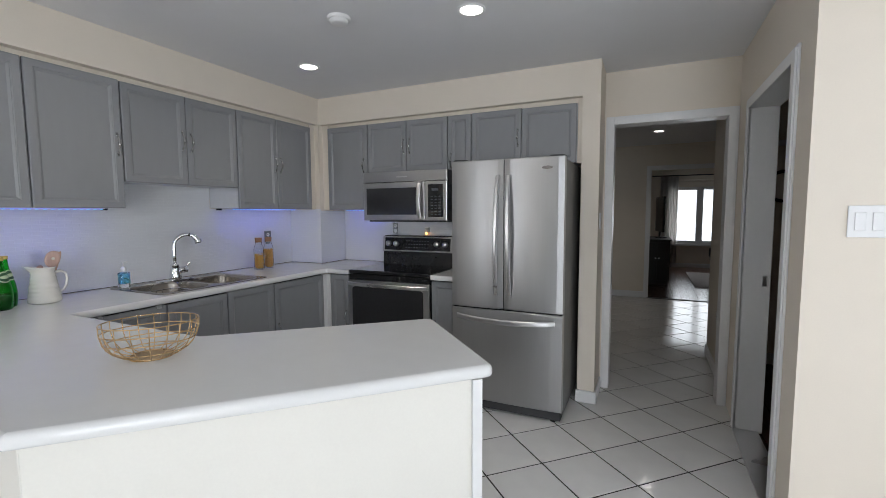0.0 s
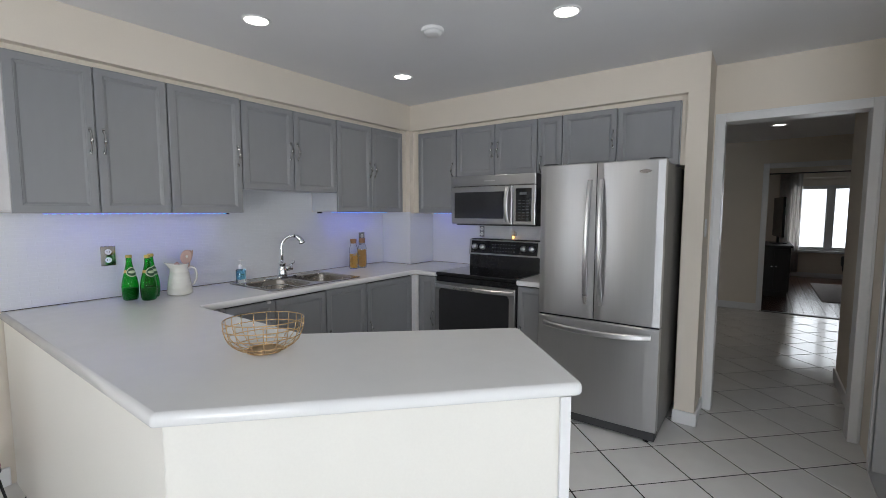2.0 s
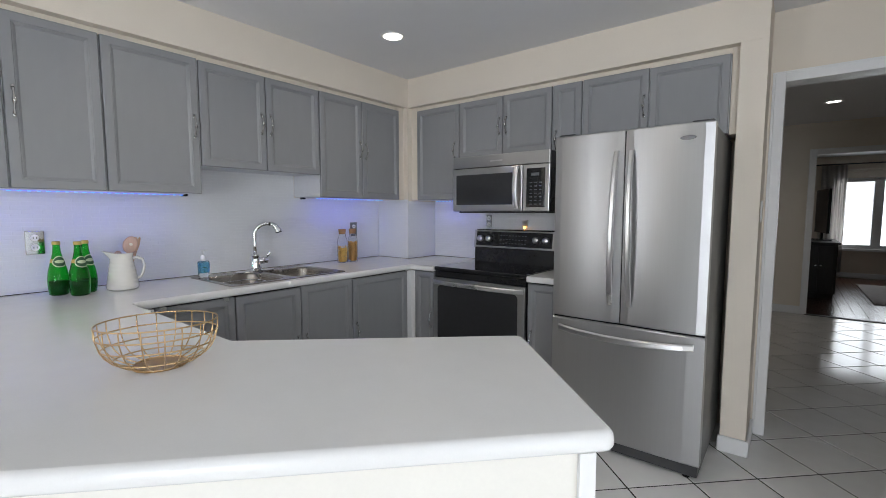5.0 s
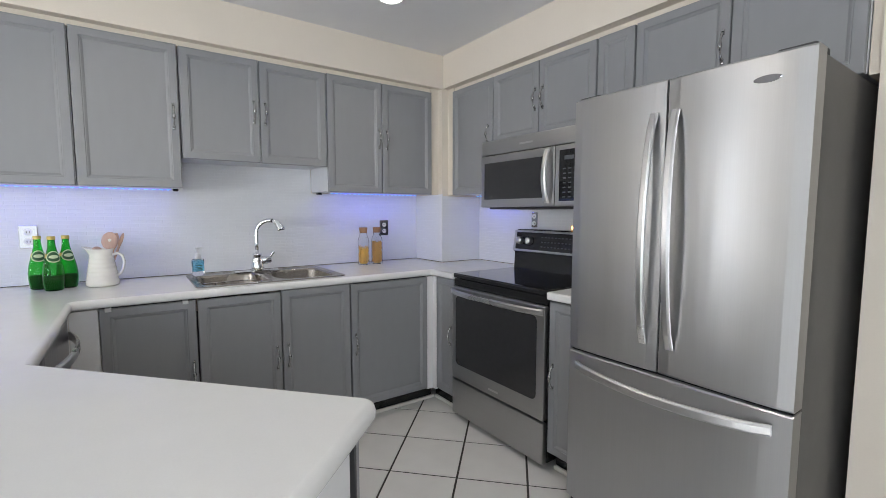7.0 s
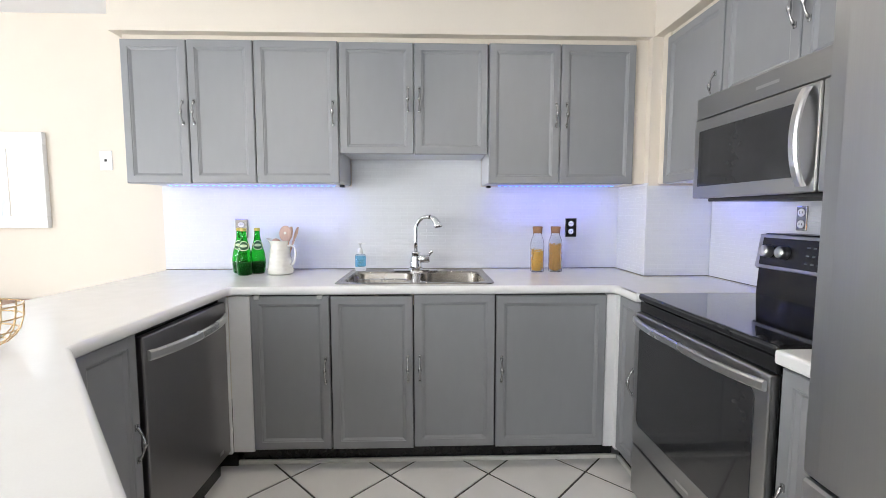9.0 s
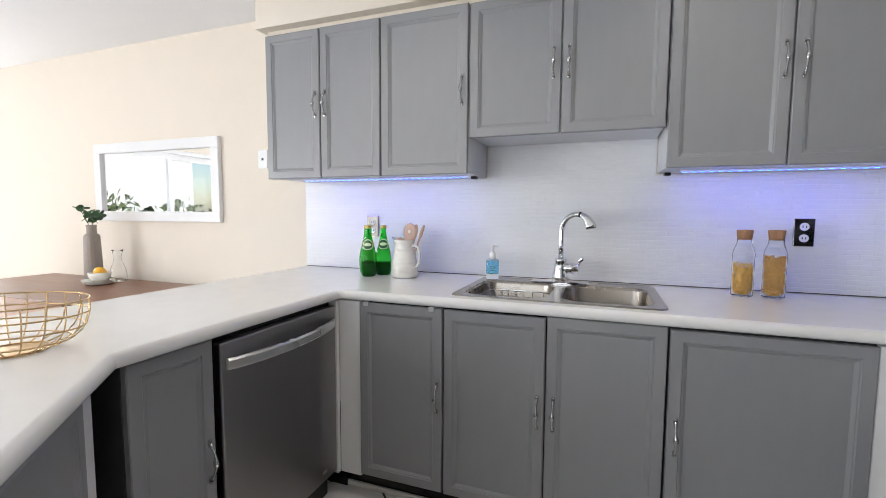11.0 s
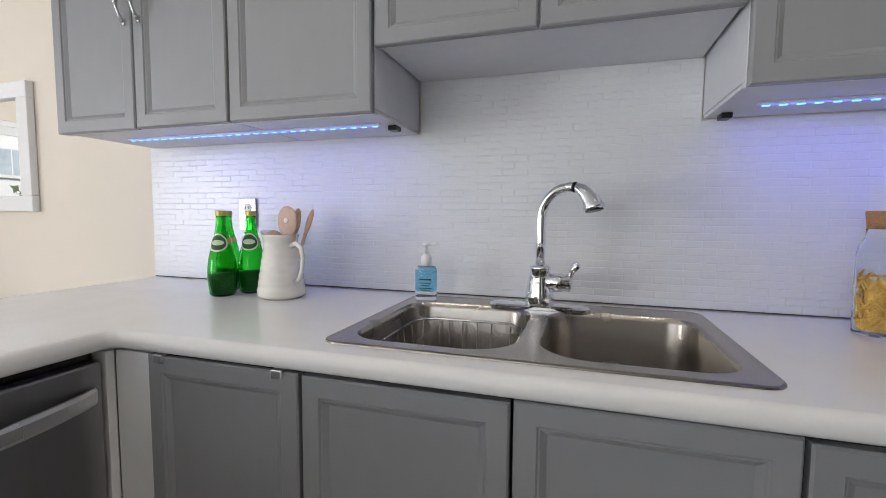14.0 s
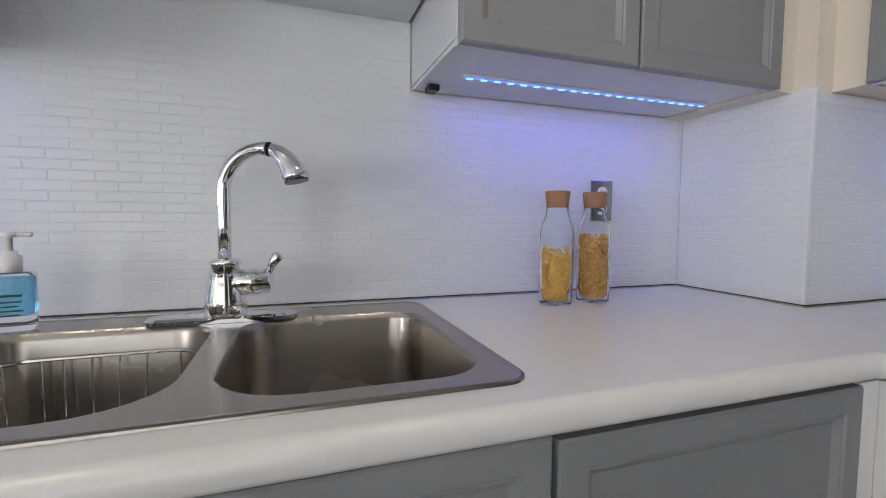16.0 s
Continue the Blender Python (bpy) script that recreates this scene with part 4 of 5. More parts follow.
def bottle(x, y, turn):
    b = thing("glass_bottle", pose(x, y, CT, 0, 0, turn) @ Matrix.Diagonal((1.05, 1.05, 0.955, 1)), "green glass water bottle with oval label and foil neck", "bottle", "green bottles on the worktop")
    prof = [(0, 0.002), (0.03, 0.001), (0.036, 0.008), (0.04, 0.05), (0.0405, 0.085), (0.036, 0.125), (0.028, 0.16), (0.02, 0.195), (0.0155, 0.22), (0.0135, 0.25), (0.0135, 0.262)]
    inner = [(r - 0.003 if r > 0.004 else r, z + (0.005 if z < 0.01 else 0)) for r, z in prof]
    part("glass", lathe(prof + inner[::-1], 28), GREEN, b, smooth=True)
    part("cap", lathe([(0, 0.275), (0.014, 0.275), (0.0155, 0.272), (0.0155, 0.258), (0.0142, 0.258), (0.0142, 0.262), (0, 0.262)], 16), FOIL, b, "gold screw cap")
    part("drink", lathe([(0, 0.0075), (0.03, 0.008), (0.0365, 0.05), (0.037, 0.072), (0, 0.072)], 24), LABEL_DARK, b, "dark green water in the bottle", True)

    def sticker(name, a0, a1, z0, z1, out, mat, oval):
        bm = bmesh.new()
        n, k = 14, 8
        grid = []
        for i in range(n + 1):
            row = []
            for j in range(k + 1):
                u, v = 2 * i / n - 1, 2 * j / k - 1
                if oval:
                    u, v = u * math.sqrt(1 - v * v / 2), v * math.sqrt(1 - u * u / 2)
                a, z = radians((a0 + a1) / 2 + u * (a1 - a0) / 2), (z0 + z1) / 2 + v * (z1 - z0) / 2
                r = next(r0 + (r1 - r0) * (z - c0) / (c1 - c0) for (r0, c0), (r1, c1) in zip(prof[1:], prof[2:]) if c0 <= z <= c1) + out
                row.append(bm.verts.new((r * math.cos(a), r * math.sin(a), z)))
            grid.append(row)
        for i in range(n):
            for j in range(k):
                bm.faces.new([grid[i][j], grid[i + 1][j], grid[i + 1][j + 1], grid[i][j + 1]])
        part(name, bm, mat, b, "", True)

    sticker("label", -62, 62, 0.145, 0.202, 0.0012, LABEL, True)
    sticker("label_oval", -52, 52, 0.15, 0.197, 0.0018, LABEL_DARK, True)
    sticker("label_mark", -40, 40, 0.165, 0.182, 0.0024, LABEL, True)
    sticker("neck_band", 62, 298, 0.168, 0.186, 0.0012, FOIL, False)


for x, y, a in ((0.168, 1.163, 10), (0.258, 1.225, 18), (0.182, 1.27, 25)):
    bottle(x, y, a)

jug = thing("ceramic_jug", pose(0.218, 1.41, CT, 0, 0, 75) @ Matrix.Scale(1.03, 4), "cream ribbed ceramic jug holding wooden spoons", "jug")
prof = [(0, 0.003), (0.055, 0.0), (0.066, 0.006)]
for i in range(29):
    z = 0.012 + i * 0.0052
    prof.append((0.071 - 0.024 * (z / 0.16) ** 1.1 + 0.0013 * math.sin(z * 2 * math.pi / 0.0208), z))
prof += [(0.048, 0.166), (0.05, 0.178), (0.053, 0.186)]
bm = lathe(prof + [(r - 0.005, z) for r, z in prof[::-1] if z > 0.01] + [(0, 0.012)], 32)
for v in bm.verts:
    r = math.hypot(v.co.x, v.co.y)
    if v.co.z > 0.155 and r > 0.01:
        a = math.atan2(v.co.y, v.co.x)
        f = max(0, math.cos(a - math.pi)) ** 4 * (v.co.z - 0.155) / 0.03
        v.co.x -= 0.026 * f
        v.co.z += 0.012 * f
part("body", bm, CERAMIC, jug, smooth=True)
hp = [(0.048, 0, 0.155), (0.068, 0, 0.162), (0.088, 0, 0.15), (0.095, 0, 0.12), (0.09, 0, 0.085), (0.078, 0, 0.06), (0.064, 0, 0.052)]
part("handle", tube(hp, [0.008, 0.007, 0.0065, 0.006, 0.006, 0.006, 0.007], 10), CERAMIC, jug, smooth=True)


def spoon(dx, dy, tx, ty, h, w, l, mat, turn, label):
    s = thing("wooden_spoon", pose(0.218 + dx, 1.41 + dy, CT + 0.035, 0, 0, turn), label, "spoon", "spoons in the jug")
    top = Vector((tx, ty, h))
    part("shaft", tube([(0, 0, 0), top * 0.5, top], [0.005, 0.0048, 0.006], 8), mat, s, smooth=True)
    bm = bmesh.new()
    up = top.normalized()
    across = up.cross(Vector((1, 0, 0))).normalized()
    turned = Matrix((across.cross(up), across, up)).transposed().to_4x4()
    bmesh.ops.create_uvsphere(bm, u_segments=16, v_segments=10, radius=1, matrix=Matrix.Translation(top + up * l * 0.85) @ turned @ Matrix.Diagonal((0.006, w, l, 1)))
    part("bowl", bm, mat, s, smooth=True)
    return s


s = spoon(0.0, 0.006, 0.014, 0.026, 0.158, 0.035, 0.046, SPOON_DARK, 0, "rosy wooden slotted spoon standing in the jug")
bm = lathe([(0, 0.0), (0.0075, 0.0), (0.0075, -0.004), (0, -0.004)], 14)
bm.transform(Matrix.Translation((0.0262, 0.0325, 0.2)) @ Matrix.Rotation(radians(84), 4, "Y"))
part("slot_hole", bm, CERAMIC, s, "pale round hole in the spoon")
spoon(0.005, 0.016, 0.0, 0.036, 0.16, 0.015, 0.042, SPOON, 0, "pale wooden spoon standing in the jug")
spoon(-0.008, 0.02, -0.006, 0.054, 0.16, 0.009, 0.042, SPOON, 8, "slim pale wooden spatula standing in the jug")
spoon(0.0, -0.006, 0.004, -0.014, 0.125, 0.026, 0.024, SPOON_DARK, 30, "dark wooden ladle standing in the jug")

soap = thing("soap_dispenser", pose(0.138, 1.851, CT + 0.005, 0, 0, 12), "clear pump bottle of blue hand gel", "soap bottle")
bm = box((-0.02, -0.031, 0.0), (0.02, 0.031, 0.1), 0.009, seg=3)
part("bottle", bm, CLEAR, soap, smooth=True)
part("gel", box((-0.0165, -0.0275, 0.026), (0.0165, 0.0275, 0.09), 0.007, seg=3), GEL, soap, "bright blue gel", True)
part("collar", lathe([(0.012, 0.1), (0.0155, 0.102), (0.0155, 0.127), (0.01, 0.13), (0.01, 0.136), (0, 0.136)], 16), PLASTIC, soap, smooth=True)
pump = part("pump", lathe([(0.0, 0.135), (0.0045, 0.135), (0.0045, 0.158), (0.012, 0.16), (0.012, 0.167), (0, 0.168)], 14), PLASTIC, soap, "white pump top", True)
part("spout", box((-0.006, 0.0, 0.159), (0.006, 0.03, 0.167), 0.003), PLASTIC, pump)
bm = box((0.0201, -0.017, 0.06), (0.0206, 0.017, 0.064))
for i, w in enumerate((0.014, 0.018, 0.012, 0.016)):
    box((0.0201, -w, 0.028 + i * 0.0075), (0.0206, w, 0.0305 + i * 0.0075), 0, bm)
part("label_print", bm, LABEL_DARK, soap, "small unreadable print bars")


def pasta_jar(x, y, level, mat, label, strands):
    j = thing("storage_jar", pose(x, y, CT) @ Matrix.Diagonal((0.96, 0.96, 1.03, 1)), label, "jar", "pasta jars")
    prof = [(0, 0.002), (0.038, 0.0), (0.041, 0.004), (0.041, 0.165), (0.038, 0.182), (0.03, 0.2), (0.027, 0.212), (0.027, 0.232)]
    part("glass", lathe(prof + [(r - 0.0025, z + (0.004 if z < 0.01 else 0)) for r, z in prof[::-1]], 28), JAR, j, smooth=True)
    part("cork_lid", lathe([(0, 0.26), (0.029, 0.26), (0.0305, 0.257), (0.0262, 0.222), (0, 0.222)], 20), CORK, j, "cork lid")
    rnd = random.Random(int(x * 1000 + y * 100))
    bm = lathe([(0, 0.008), (0.022, 0.008), (0.022, level * 0.86), (0.015, level * 0.92), (0, level * 0.93)], 16)
    for i in range(strands):
        a, z = rnd.uniform(0, 2 * math.pi), rnd.uniform(0.016, level)
        r = rnd.uniform(0.027, 0.036)
        p = Vector((r * math.cos(a), r * math.sin(a), z))
        if mat is PASTA:
            d = Vector((-math.sin(a), math.cos(a), rnd.uniform(-2.2, 2.2))).normalized() * rnd.uniform(0.008, 0.016)
            ends = [p - d, p + d]
            for e in ends:
                f = 0.0355 / max(math.hypot(e.x, e.y), 0.0355)
                e.x, e.y, e.z = e.x * f, e.y * f, max(e.z, 0.011)
            tube([ends[0], p, ends[1]], 0.0021, 5, bm)
        else:
            d = Vector((-math.sin(a), math.cos(a), rnd.uniform(-1.5, 1.5))).normalized() * 0.004
            p.z = max(p.z, 0.018)
            tube([p - d, p, p + d], [0.0024, 0.0032, 0.0024], 5, bm)
    part("pasta", bm, mat, j, "yellow pasta" if mat is PASTA else "golden brown short pasta")


pasta_jar(0.165, 2.896, 0.122, PASTA, "clear glass jar half full of pasta with cork lid", 230)
pasta_jar(0.162, 3.004, 0.16, PASTA_B, "clear glass jar full of short pasta with cork lid", 900)

basket = thing("wire_basket", (1.656, 1.088, CT + 0.0005), "brass wire fruit basket standing on the worktop", "basket")


def rim(r, z, wob=0.0, ph=0.0):
    return [(r * 1.06 * math.cos(a), r * 0.98 * math.sin(a), z + wob * math.sin(a + ph)) for a in [2 * math.pi * i / 40 for i in range(40)]]


part("base_plate", lathe([(0, 0.003), (0.062, 0.003), (0.064, 0.0), (0, 0.0)], 28), BRASS, basket, "brass base disc")
for r, z, wob in ((0.148, 0.118, 0.006), (0.147, 0.088, 0.008), (0.136, 0.056, 0.01), (0.11, 0.024, 0.006), (0.066, 0.004, 0.0)):
    part("ring_wire", tube(rim(r * 0.94, z, wob, 2.0), 0.0021, 6, closed=True), BRASS, basket, smooth=True)
for i in range(20):
    a = 2 * math.pi * i / 20 + 0.05 * math.sin(i * 7)
    c, s = math.cos(a), math.sin(a)
    wv = math.sin(a + 2.0)
    pts = [(r * 0.9964 * c, r * 0.9212 * s, z + w * wv) for r, z, w in ((0.064, 0.004, 0), (0.09, 0.012, 0.003), (0.112, 0.024, 0.006), (0.13, 0.042, 0.008), (0.14, 0.06, 0.01), (0.148, 0.088, 0.008), (0.149, 0.118, 0.006))]
    part("rib_wire", tube(pts, 0.0017, 5), BRASS, basket, smooth=True)

# ---- plates on the walls ----


def socket(name, m, plate_mat, face_mat, label, w=0.072, h=0.116):
    t = thing(name, m, label, "socket")
    part("plate", box((0, -w / 2, -h / 2), (0.006, w / 2, h / 2), 0.002), plate_mat, t)
    for z in (-0.024, 0.024):
        f = part("outlet", lathe([(0, 0.0), (0.0165, 0.0), (0.0165, 0.003), (0, 0.003)], 18), face_mat, t)
        f.matrix_basis = Matrix.Translation((0.006, 0, z)) @ Matrix.Rotation(radians(90), 4, "Y")
        bm = bmesh.new()
        for y in (-0.006, 0.006):
            box((-0.005, y - 0.0015, 0.003), (0.004, y + 0.0015, 0.0034), 0, bm)
        part("slot", bm, BLACK, f)
    return t


socket("wall_socket", pose(0.009, 1.112, 1.167), PLATE, PLASTIC, "wall socket with mirrored chrome plate on the backsplash")
socket("wall_socket", pose(0.009, 3.142, 1.171), PLATE, PLASTIC, "wall socket with mirrored chrome plate behind the pasta jars")
socket("wall_socket", pose(0.968, NW - 0.009, 1.24, 0, 0, -90), PLATE, PLASTIC, "narrow chrome wall socket above the stove", 0.05, 0.1)
jack = thing("cable_jack", (0.001, 0.323, 1.576), "white cable wall plate beside the cabinets", "wall plate")
part("plate", box((0, -0.036, -0.058), (0.006, 0.036, 0.058), 0.002), PLASTIC, jack)
part("jack", box((0.006, -0.007, -0.007), (0.009, 0.007, 0.007), 0.001), DARK, jack)
night = thing("night_light", pose(1.313, NW - 0.009, 1.235, 0, 0, -90), "small plug-in night light with a warm glow", "night light")
part("plug", box((0, -0.022, -0.03), (0.03, 0.022, 0.02), 0.006), PLASTIC, night)
part("shade", lathe([(0.012, 0.02), (0.02, 0.04), (0.022, 0.055), (0.018, 0.068), (0.009, 0.074)], 14, at=(0.03, 0, -0.06)), CLEAR, night)
part("bulb", lathe([(0, -0.052), (0.008, -0.048), (0.01, -0.04), (0.006, -0.03), (0, -0.028)], 12, at=(0.032, 0, 0)), NIGHT, night, "glowing bulb")
sw = thing("light_switch", pose(3.861, 2.299, 1.345, 0, 0, -90), "white double rocker light switch", "light switch")
part("plate", box((0, -0.06, -0.058), (0.006, 0.06, 0.058), 0.002), PLASTIC, sw)
for y in (-0.025, 0.025):
    part("rocker", box((0.006, y - 0.016, -0.033), (0.01, y + 0.016, 0.033), 0.002), PLASTIC, sw)
th = thing("light_switch", pose(2.8355, 3.57, 1.32, 0, 0, 0), "narrow white switch on the end post", "light switch")
part("plate", box((-0.015, -0.036, -0.058), (-0.009, 0.036, 0.058), 0.002), PLASTIC, th)
hp = socket("wall_socket", pose(3.691, 4.46, 0.48, 0, 0, 180), PLASTIC, PLASTIC, "white wall socket low in the hall")

# ---- ceiling ----


def downlight(x, y, power):
    t = thing("downlight", (x, y, H), "round white recessed ceiling light, lit", "ceiling light", "recessed lights")
    part("trim_ring", lathe([(0.058, -0.001), (0.062, -0.006), (0.072, -0.005), (0.075, 0.0)], 28), TRIM, t, smooth=True)
    part("lens", lathe([(0, -0.003), (0.058, -0.003), (0.058, -0.001), (0, -0.001)], 24), LIT, t, "glowing lens")
    lamp("downlight_beam", "AREA", power, look((x, y, H - 0.012), (x, y + 0.001, 0)), (1.0, 0.9, 0.78), 0.1, spread=130)


for x, y in ((2.282, 2.4), (0.918, 2.722), (0.935, 1.546)):
    downlight(x, y, 2.5)
downlight(3.229, 6.642, 2.5)
alarm = thing("smoke_alarm", (1.611, 2.178, H), "round white smoke alarm on the ceiling", "smoke alarm")
part("base", lathe([(0.062, 0), (0.062, -0.012), (0.056, -0.016), (0, -0.016)], 28), PLASTIC, alarm, smooth=True)
part("cap", lathe([(0.05, -0.0165), (0.046, -0.03), (0.03, -0.034), (0, -0.034)], 28), PLASTIC, alarm, smooth=True)

# ---- dining corner ----
mir = thing("wall_mirror", (0.0, -0.634, 1.4555), "white framed rectangular mirror on the wall", "mirror")
MWD, MHT, FR = 0.613, 0.2825, 0.07
for lo, hi in (((0.001, -MWD, -MHT), (0.032, MWD, -MHT + FR)), ((0.001, -MWD, MHT - FR), (0.032, MWD, MHT)), ((0.001, -MWD, -MHT + FR), (0.032, -MWD + FR, MHT - FR)), ((0.001, MWD - FR, -MHT + FR), (0.032, MWD, MHT - FR))):
    part("frame", box(lo, hi, 0.004), TRIM, mir)
part("glass", box((0.004, -MWD + FR, -MHT + FR), (0.012, MWD - FR, MHT - FR)), MIRROR, mir, "mirror glass")
part("backing", box((0.0005, -MWD + 0.01, -MHT + 0.01), (0.0035, MWD - 0.01, MHT - 0.01)), DARKWOOD, mir)

table = thing("dining_table", (0.05, -1.75, 0), "brown wooden dining table with a lighter leaf against the wall", "table")
part("tabletop", box((0, 0, 0.72), (0.73, 1.62, 0.75), 0.005), TABLE, table)
part("leaf", box((0.735, 0, 0.72), (1.2, 1.62, 0.75), 0.005), TABLE_LIGHT, table, "lighter reddish leaf")
part("apron", box((0.06, 0.06, 0.63), (1.14, 1.56, 0.72), 0.004), TABLE, table)
part("leaf_latch", box((0.69, 1.49, 0.7505), (0.78, 1.52, 0.754), 0.001), BLACK, table, "small black latch")
for x in (0.06, 1.08):
    for y in (0.06, 1.5):
        part("leg", box((x, y, 0), (x + 0.06, y + 0.06, 0.72), 0.006), TABLE, table)
vase = thing("vase", (0.22, -1.0, 0.75), "tall taupe ribbed vase with eucalyptus sprigs", "vase")
bm = bmesh.new()
prof = [(0, 0.002), (0.05, 0.0), (0.056, 0.01), (0.047, 0.315), (0.043, 0.33), (0.03, 0.337), (0.029, 0.38), (0.033, 0.398), (0.029, 0.398), (0.025, 0.38), (0.02, 0.28), (0, 0.28)]
rings = []
for r, z in prof:
    rings.append([bm.verts.new((r * k * math.cos(a), r * k * math.sin(a), z)) for i in range(48) for a in [2 * math.pi * i / 48] for k in [1 + (0.035 * math.cos(a * 16) if 0.0 < z < 0.33 else 0)]])
for a, b in zip(rings, rings[1:]):
    join_rings(bm, a, b)
part("body", bm, VASE, vase, smooth=True)
rnd = random.Random(5)
for k in range(3):
    a = k * 2.1 + 1.2
    tip = Vector((0.05 * math.cos(a), 0.075 * math.sin(a), 0.468 + 0.02 * k))
    part("stem", tube([(0, 0, 0.29), (tip.x * 0.3, tip.y * 0.3, 0.413), tip], 0.002, 5), LEAF, vase)
    for i in range(11):
        u = 0.45 + 0.55 * i / 10
        p = Vector((tip.x * u, tip.y * u, 0.373 + (tip.z - 0.373) * u)) + Vector((rnd.uniform(-0.03, 0.03), rnd.uniform(-0.035, 0.035), rnd.uniform(-0.01, 0.02)))
        bm = lathe([(0, 0.0), (0.014, 0.0015), (0.023, 0.003), (0.0225, 0.004), (0.013, 0.0025), (0, 0.001)], 10)
        bm.transform(Matrix.Translation(p) @ Euler((rnd.uniform(-1, 1), rnd.uniform(-1, 1), rnd.uniform(0, 6))).to_matrix().to_4x4())
        part("leaf", bm, LEAF, vase)
car = thing("carafe", (0.14, -0.87, 0.75), "clear glass carafe on the dining table", "carafe")
prof = [(0, 0.003), (0.045, 0.0), (0.05, 0.006), (0.052, 0.05), (0.045, 0.09), (0.026, 0.14), (0.022, 0.17), (0.03, 0.205), (0.036, 0.222)]
part("glass", lathe(prof + [(max(r - 0.0025, 0), z + 0.004 * (z < 0.01)) for r, z in prof[::-1]], 28), JAR, car, smooth=True)
for i, (x, y) in enumerate(((0.285, -0.835), (0.285, -0.835), (0.285, -0.835))):
    p = thing("dinner_plate", (x + 0.006 * i, y, 0.75 + 0.0085 * i), "white ceramic dinner plate stacked under a bowl", "plate", "plates on the table")
    part("dish", lathe([(0, 0.003), (0.06, 0.0), (0.07, 0.003), (0.092, 0.014), (0.094, 0.017), (0.088, 0.016), (0.066, 0.008), (0, 0.007)], 36), CERAMIC, p, smooth=True)
bowl = thing("bowl", (0.285, -0.835, 0.775), "white ceramic bowl with a lemon in it", "bowl")
part("dish", lathe([(0, 0.003), (0.035, 0.0), (0.05, 0.006), (0.062, 0.03), (0.066, 0.055), (0.064, 0.057), (0.058, 0.032), (0.045, 0.011), (0, 0.009)], 36), CERAMIC, bowl, smooth=True)
lem = thing("lemon", (0.285, -0.828, 0.7855), "yellow lemon lying in the white bowl", "lemon")
bm = bmesh.new()
bmesh.ops.create_uvsphere(bm, u_segments=20, v_segments=14, radius=0.036, matrix=Matrix.Translation((0, 0, 0.045)) @ Matrix.Rotation(1.2, 4, "X") @ Matrix.Diagonal((1, 1, 1.22, 1)))
part("fruit", bm, LEMON, lem, smooth=True)

PINK = material("pink_seat_fabric", (0.55, 0.3, 0.3), 0.85, grain=200, vary=0.1, bump=0.3)
kid = thing("child_chair", pose(0.27, 0.39, 0, 0, 0, 56), "low child's chair with pink seat and black wire legs", "chair")
part("seat", lathe([(0, 0.215), (0.1, 0.212), (0.165, 0.232), (0.172, 0.242), (0.165, 0.246), (0.1, 0.232), (0, 0.228)], 28), PINK, kid, "pink padded seat", True)
part("seat_ring", tube([(0.166 * math.cos(a), 0.166 * math.sin(a), 0.222) for a in [2 * math.pi * i / 32 for i in range(32)]], 0.006, 8, closed=True), BLACK, kid, smooth=True)
for k in range(4):
    a = k * math.pi / 2 + 0.6
    part("leg", tube([(0.15 * math.cos(a), 0.15 * math.sin(a), 0.222), (0.19 * math.cos(a), 0.19 * math.sin(a), 0.0)], 0.006, 8), BLACK, kid, smooth=True)

# ---- living room and study, seen through the doors ----
cab = thing("tv_cabinet", pose(3.1, 9.42, 0), "dark wooden cabinet in the living room", "cabinet")
part("body", box((0, 0, 0.08), (0.43, 1.2, 0.83), 0.006), DARKWOOD, cab)
part("top", box((-0.02, -0.03, 0.83), (0.46, 1.23, 0.86), 0.006), DARKWOOD, cab)
part("plinth", box((0.02, 0.02, 0), (0.41, 1.18, 0.08), 0.004), DARKWOOD, cab)
for i in range(2):
    d = part("door", box((0.025 + i * 0.19, -0.018, 0.11), (0.21 + i * 0.19, -0.001, 0.8), 0.004), DARKWOOD, cab)
    part("knob", lathe([(0, 0.0), (0.012, 0.0), (0.012, 0.012), (0, 0.016)], 10, at=(0.185 + i * 0.06, -0.03, 0.5)), BAR, d)
tv = thing("television", pose(3.36, 10.15, 0.86, 0, 0, 8), "flat black television standing on the dark cabinet", "television")
part("screen", box((-0.02, -0.42, 0.12), (0.02, 0.42, 0.82), 0.006), BLACK, tv)
part("stand", box((-0.1, -0.2, 0), (0.1, 0.2, 0.015), 0.004), BLACK, tv)
part("neck", box((-0.015, -0.04, 0.014), (0.015, 0.04, 0.13), 0.004), BLACK, tv)
rug = thing("rug", (3.95, 9.3, 0.0), "grey beige rug on the dark wooden floor", "rug")
part("weave", box((0, 0, 0), (1.8, 2.2, 0.014), 0.005), RUG, rug)
arm = thing("armchair", pose(4.36, 11.2, 0, 0, 0, -20), "dark grey upholstered armchair on wooden legs", "armchair")
part("seat", box((0, 0, 0.28), (0.66, 0.66, 0.46), 0.05, seg=3), CHAIRGREY, arm, smooth=True)
part("backrest", box((0.0, 0.54, 0.4), (0.66, 0.68, 0.86), 0.05, seg=3), CHAIRGREY, arm, smooth=True)
for x in (-0.02, 0.58):
    part("armrest", box((x, 0.0, 0.4), (x + 0.1, 0.6, 0.6), 0.035, seg=3), CHAIRGREY, arm, smooth=True)
for x in (0.05, 0.57):
    for y in (0.05, 0.57):
        part("leg", lathe([(0, 0), (0.012, 0), (0.022, 0.29), (0, 0.29)], 10, at=(x + 0.02, y + 0.02, 0)), DARKWOOD, arm)
ring = thing("round_mirror", pose(4.21, 4.975, 1.6), "round black framed mirror on the study wall", "mirror")
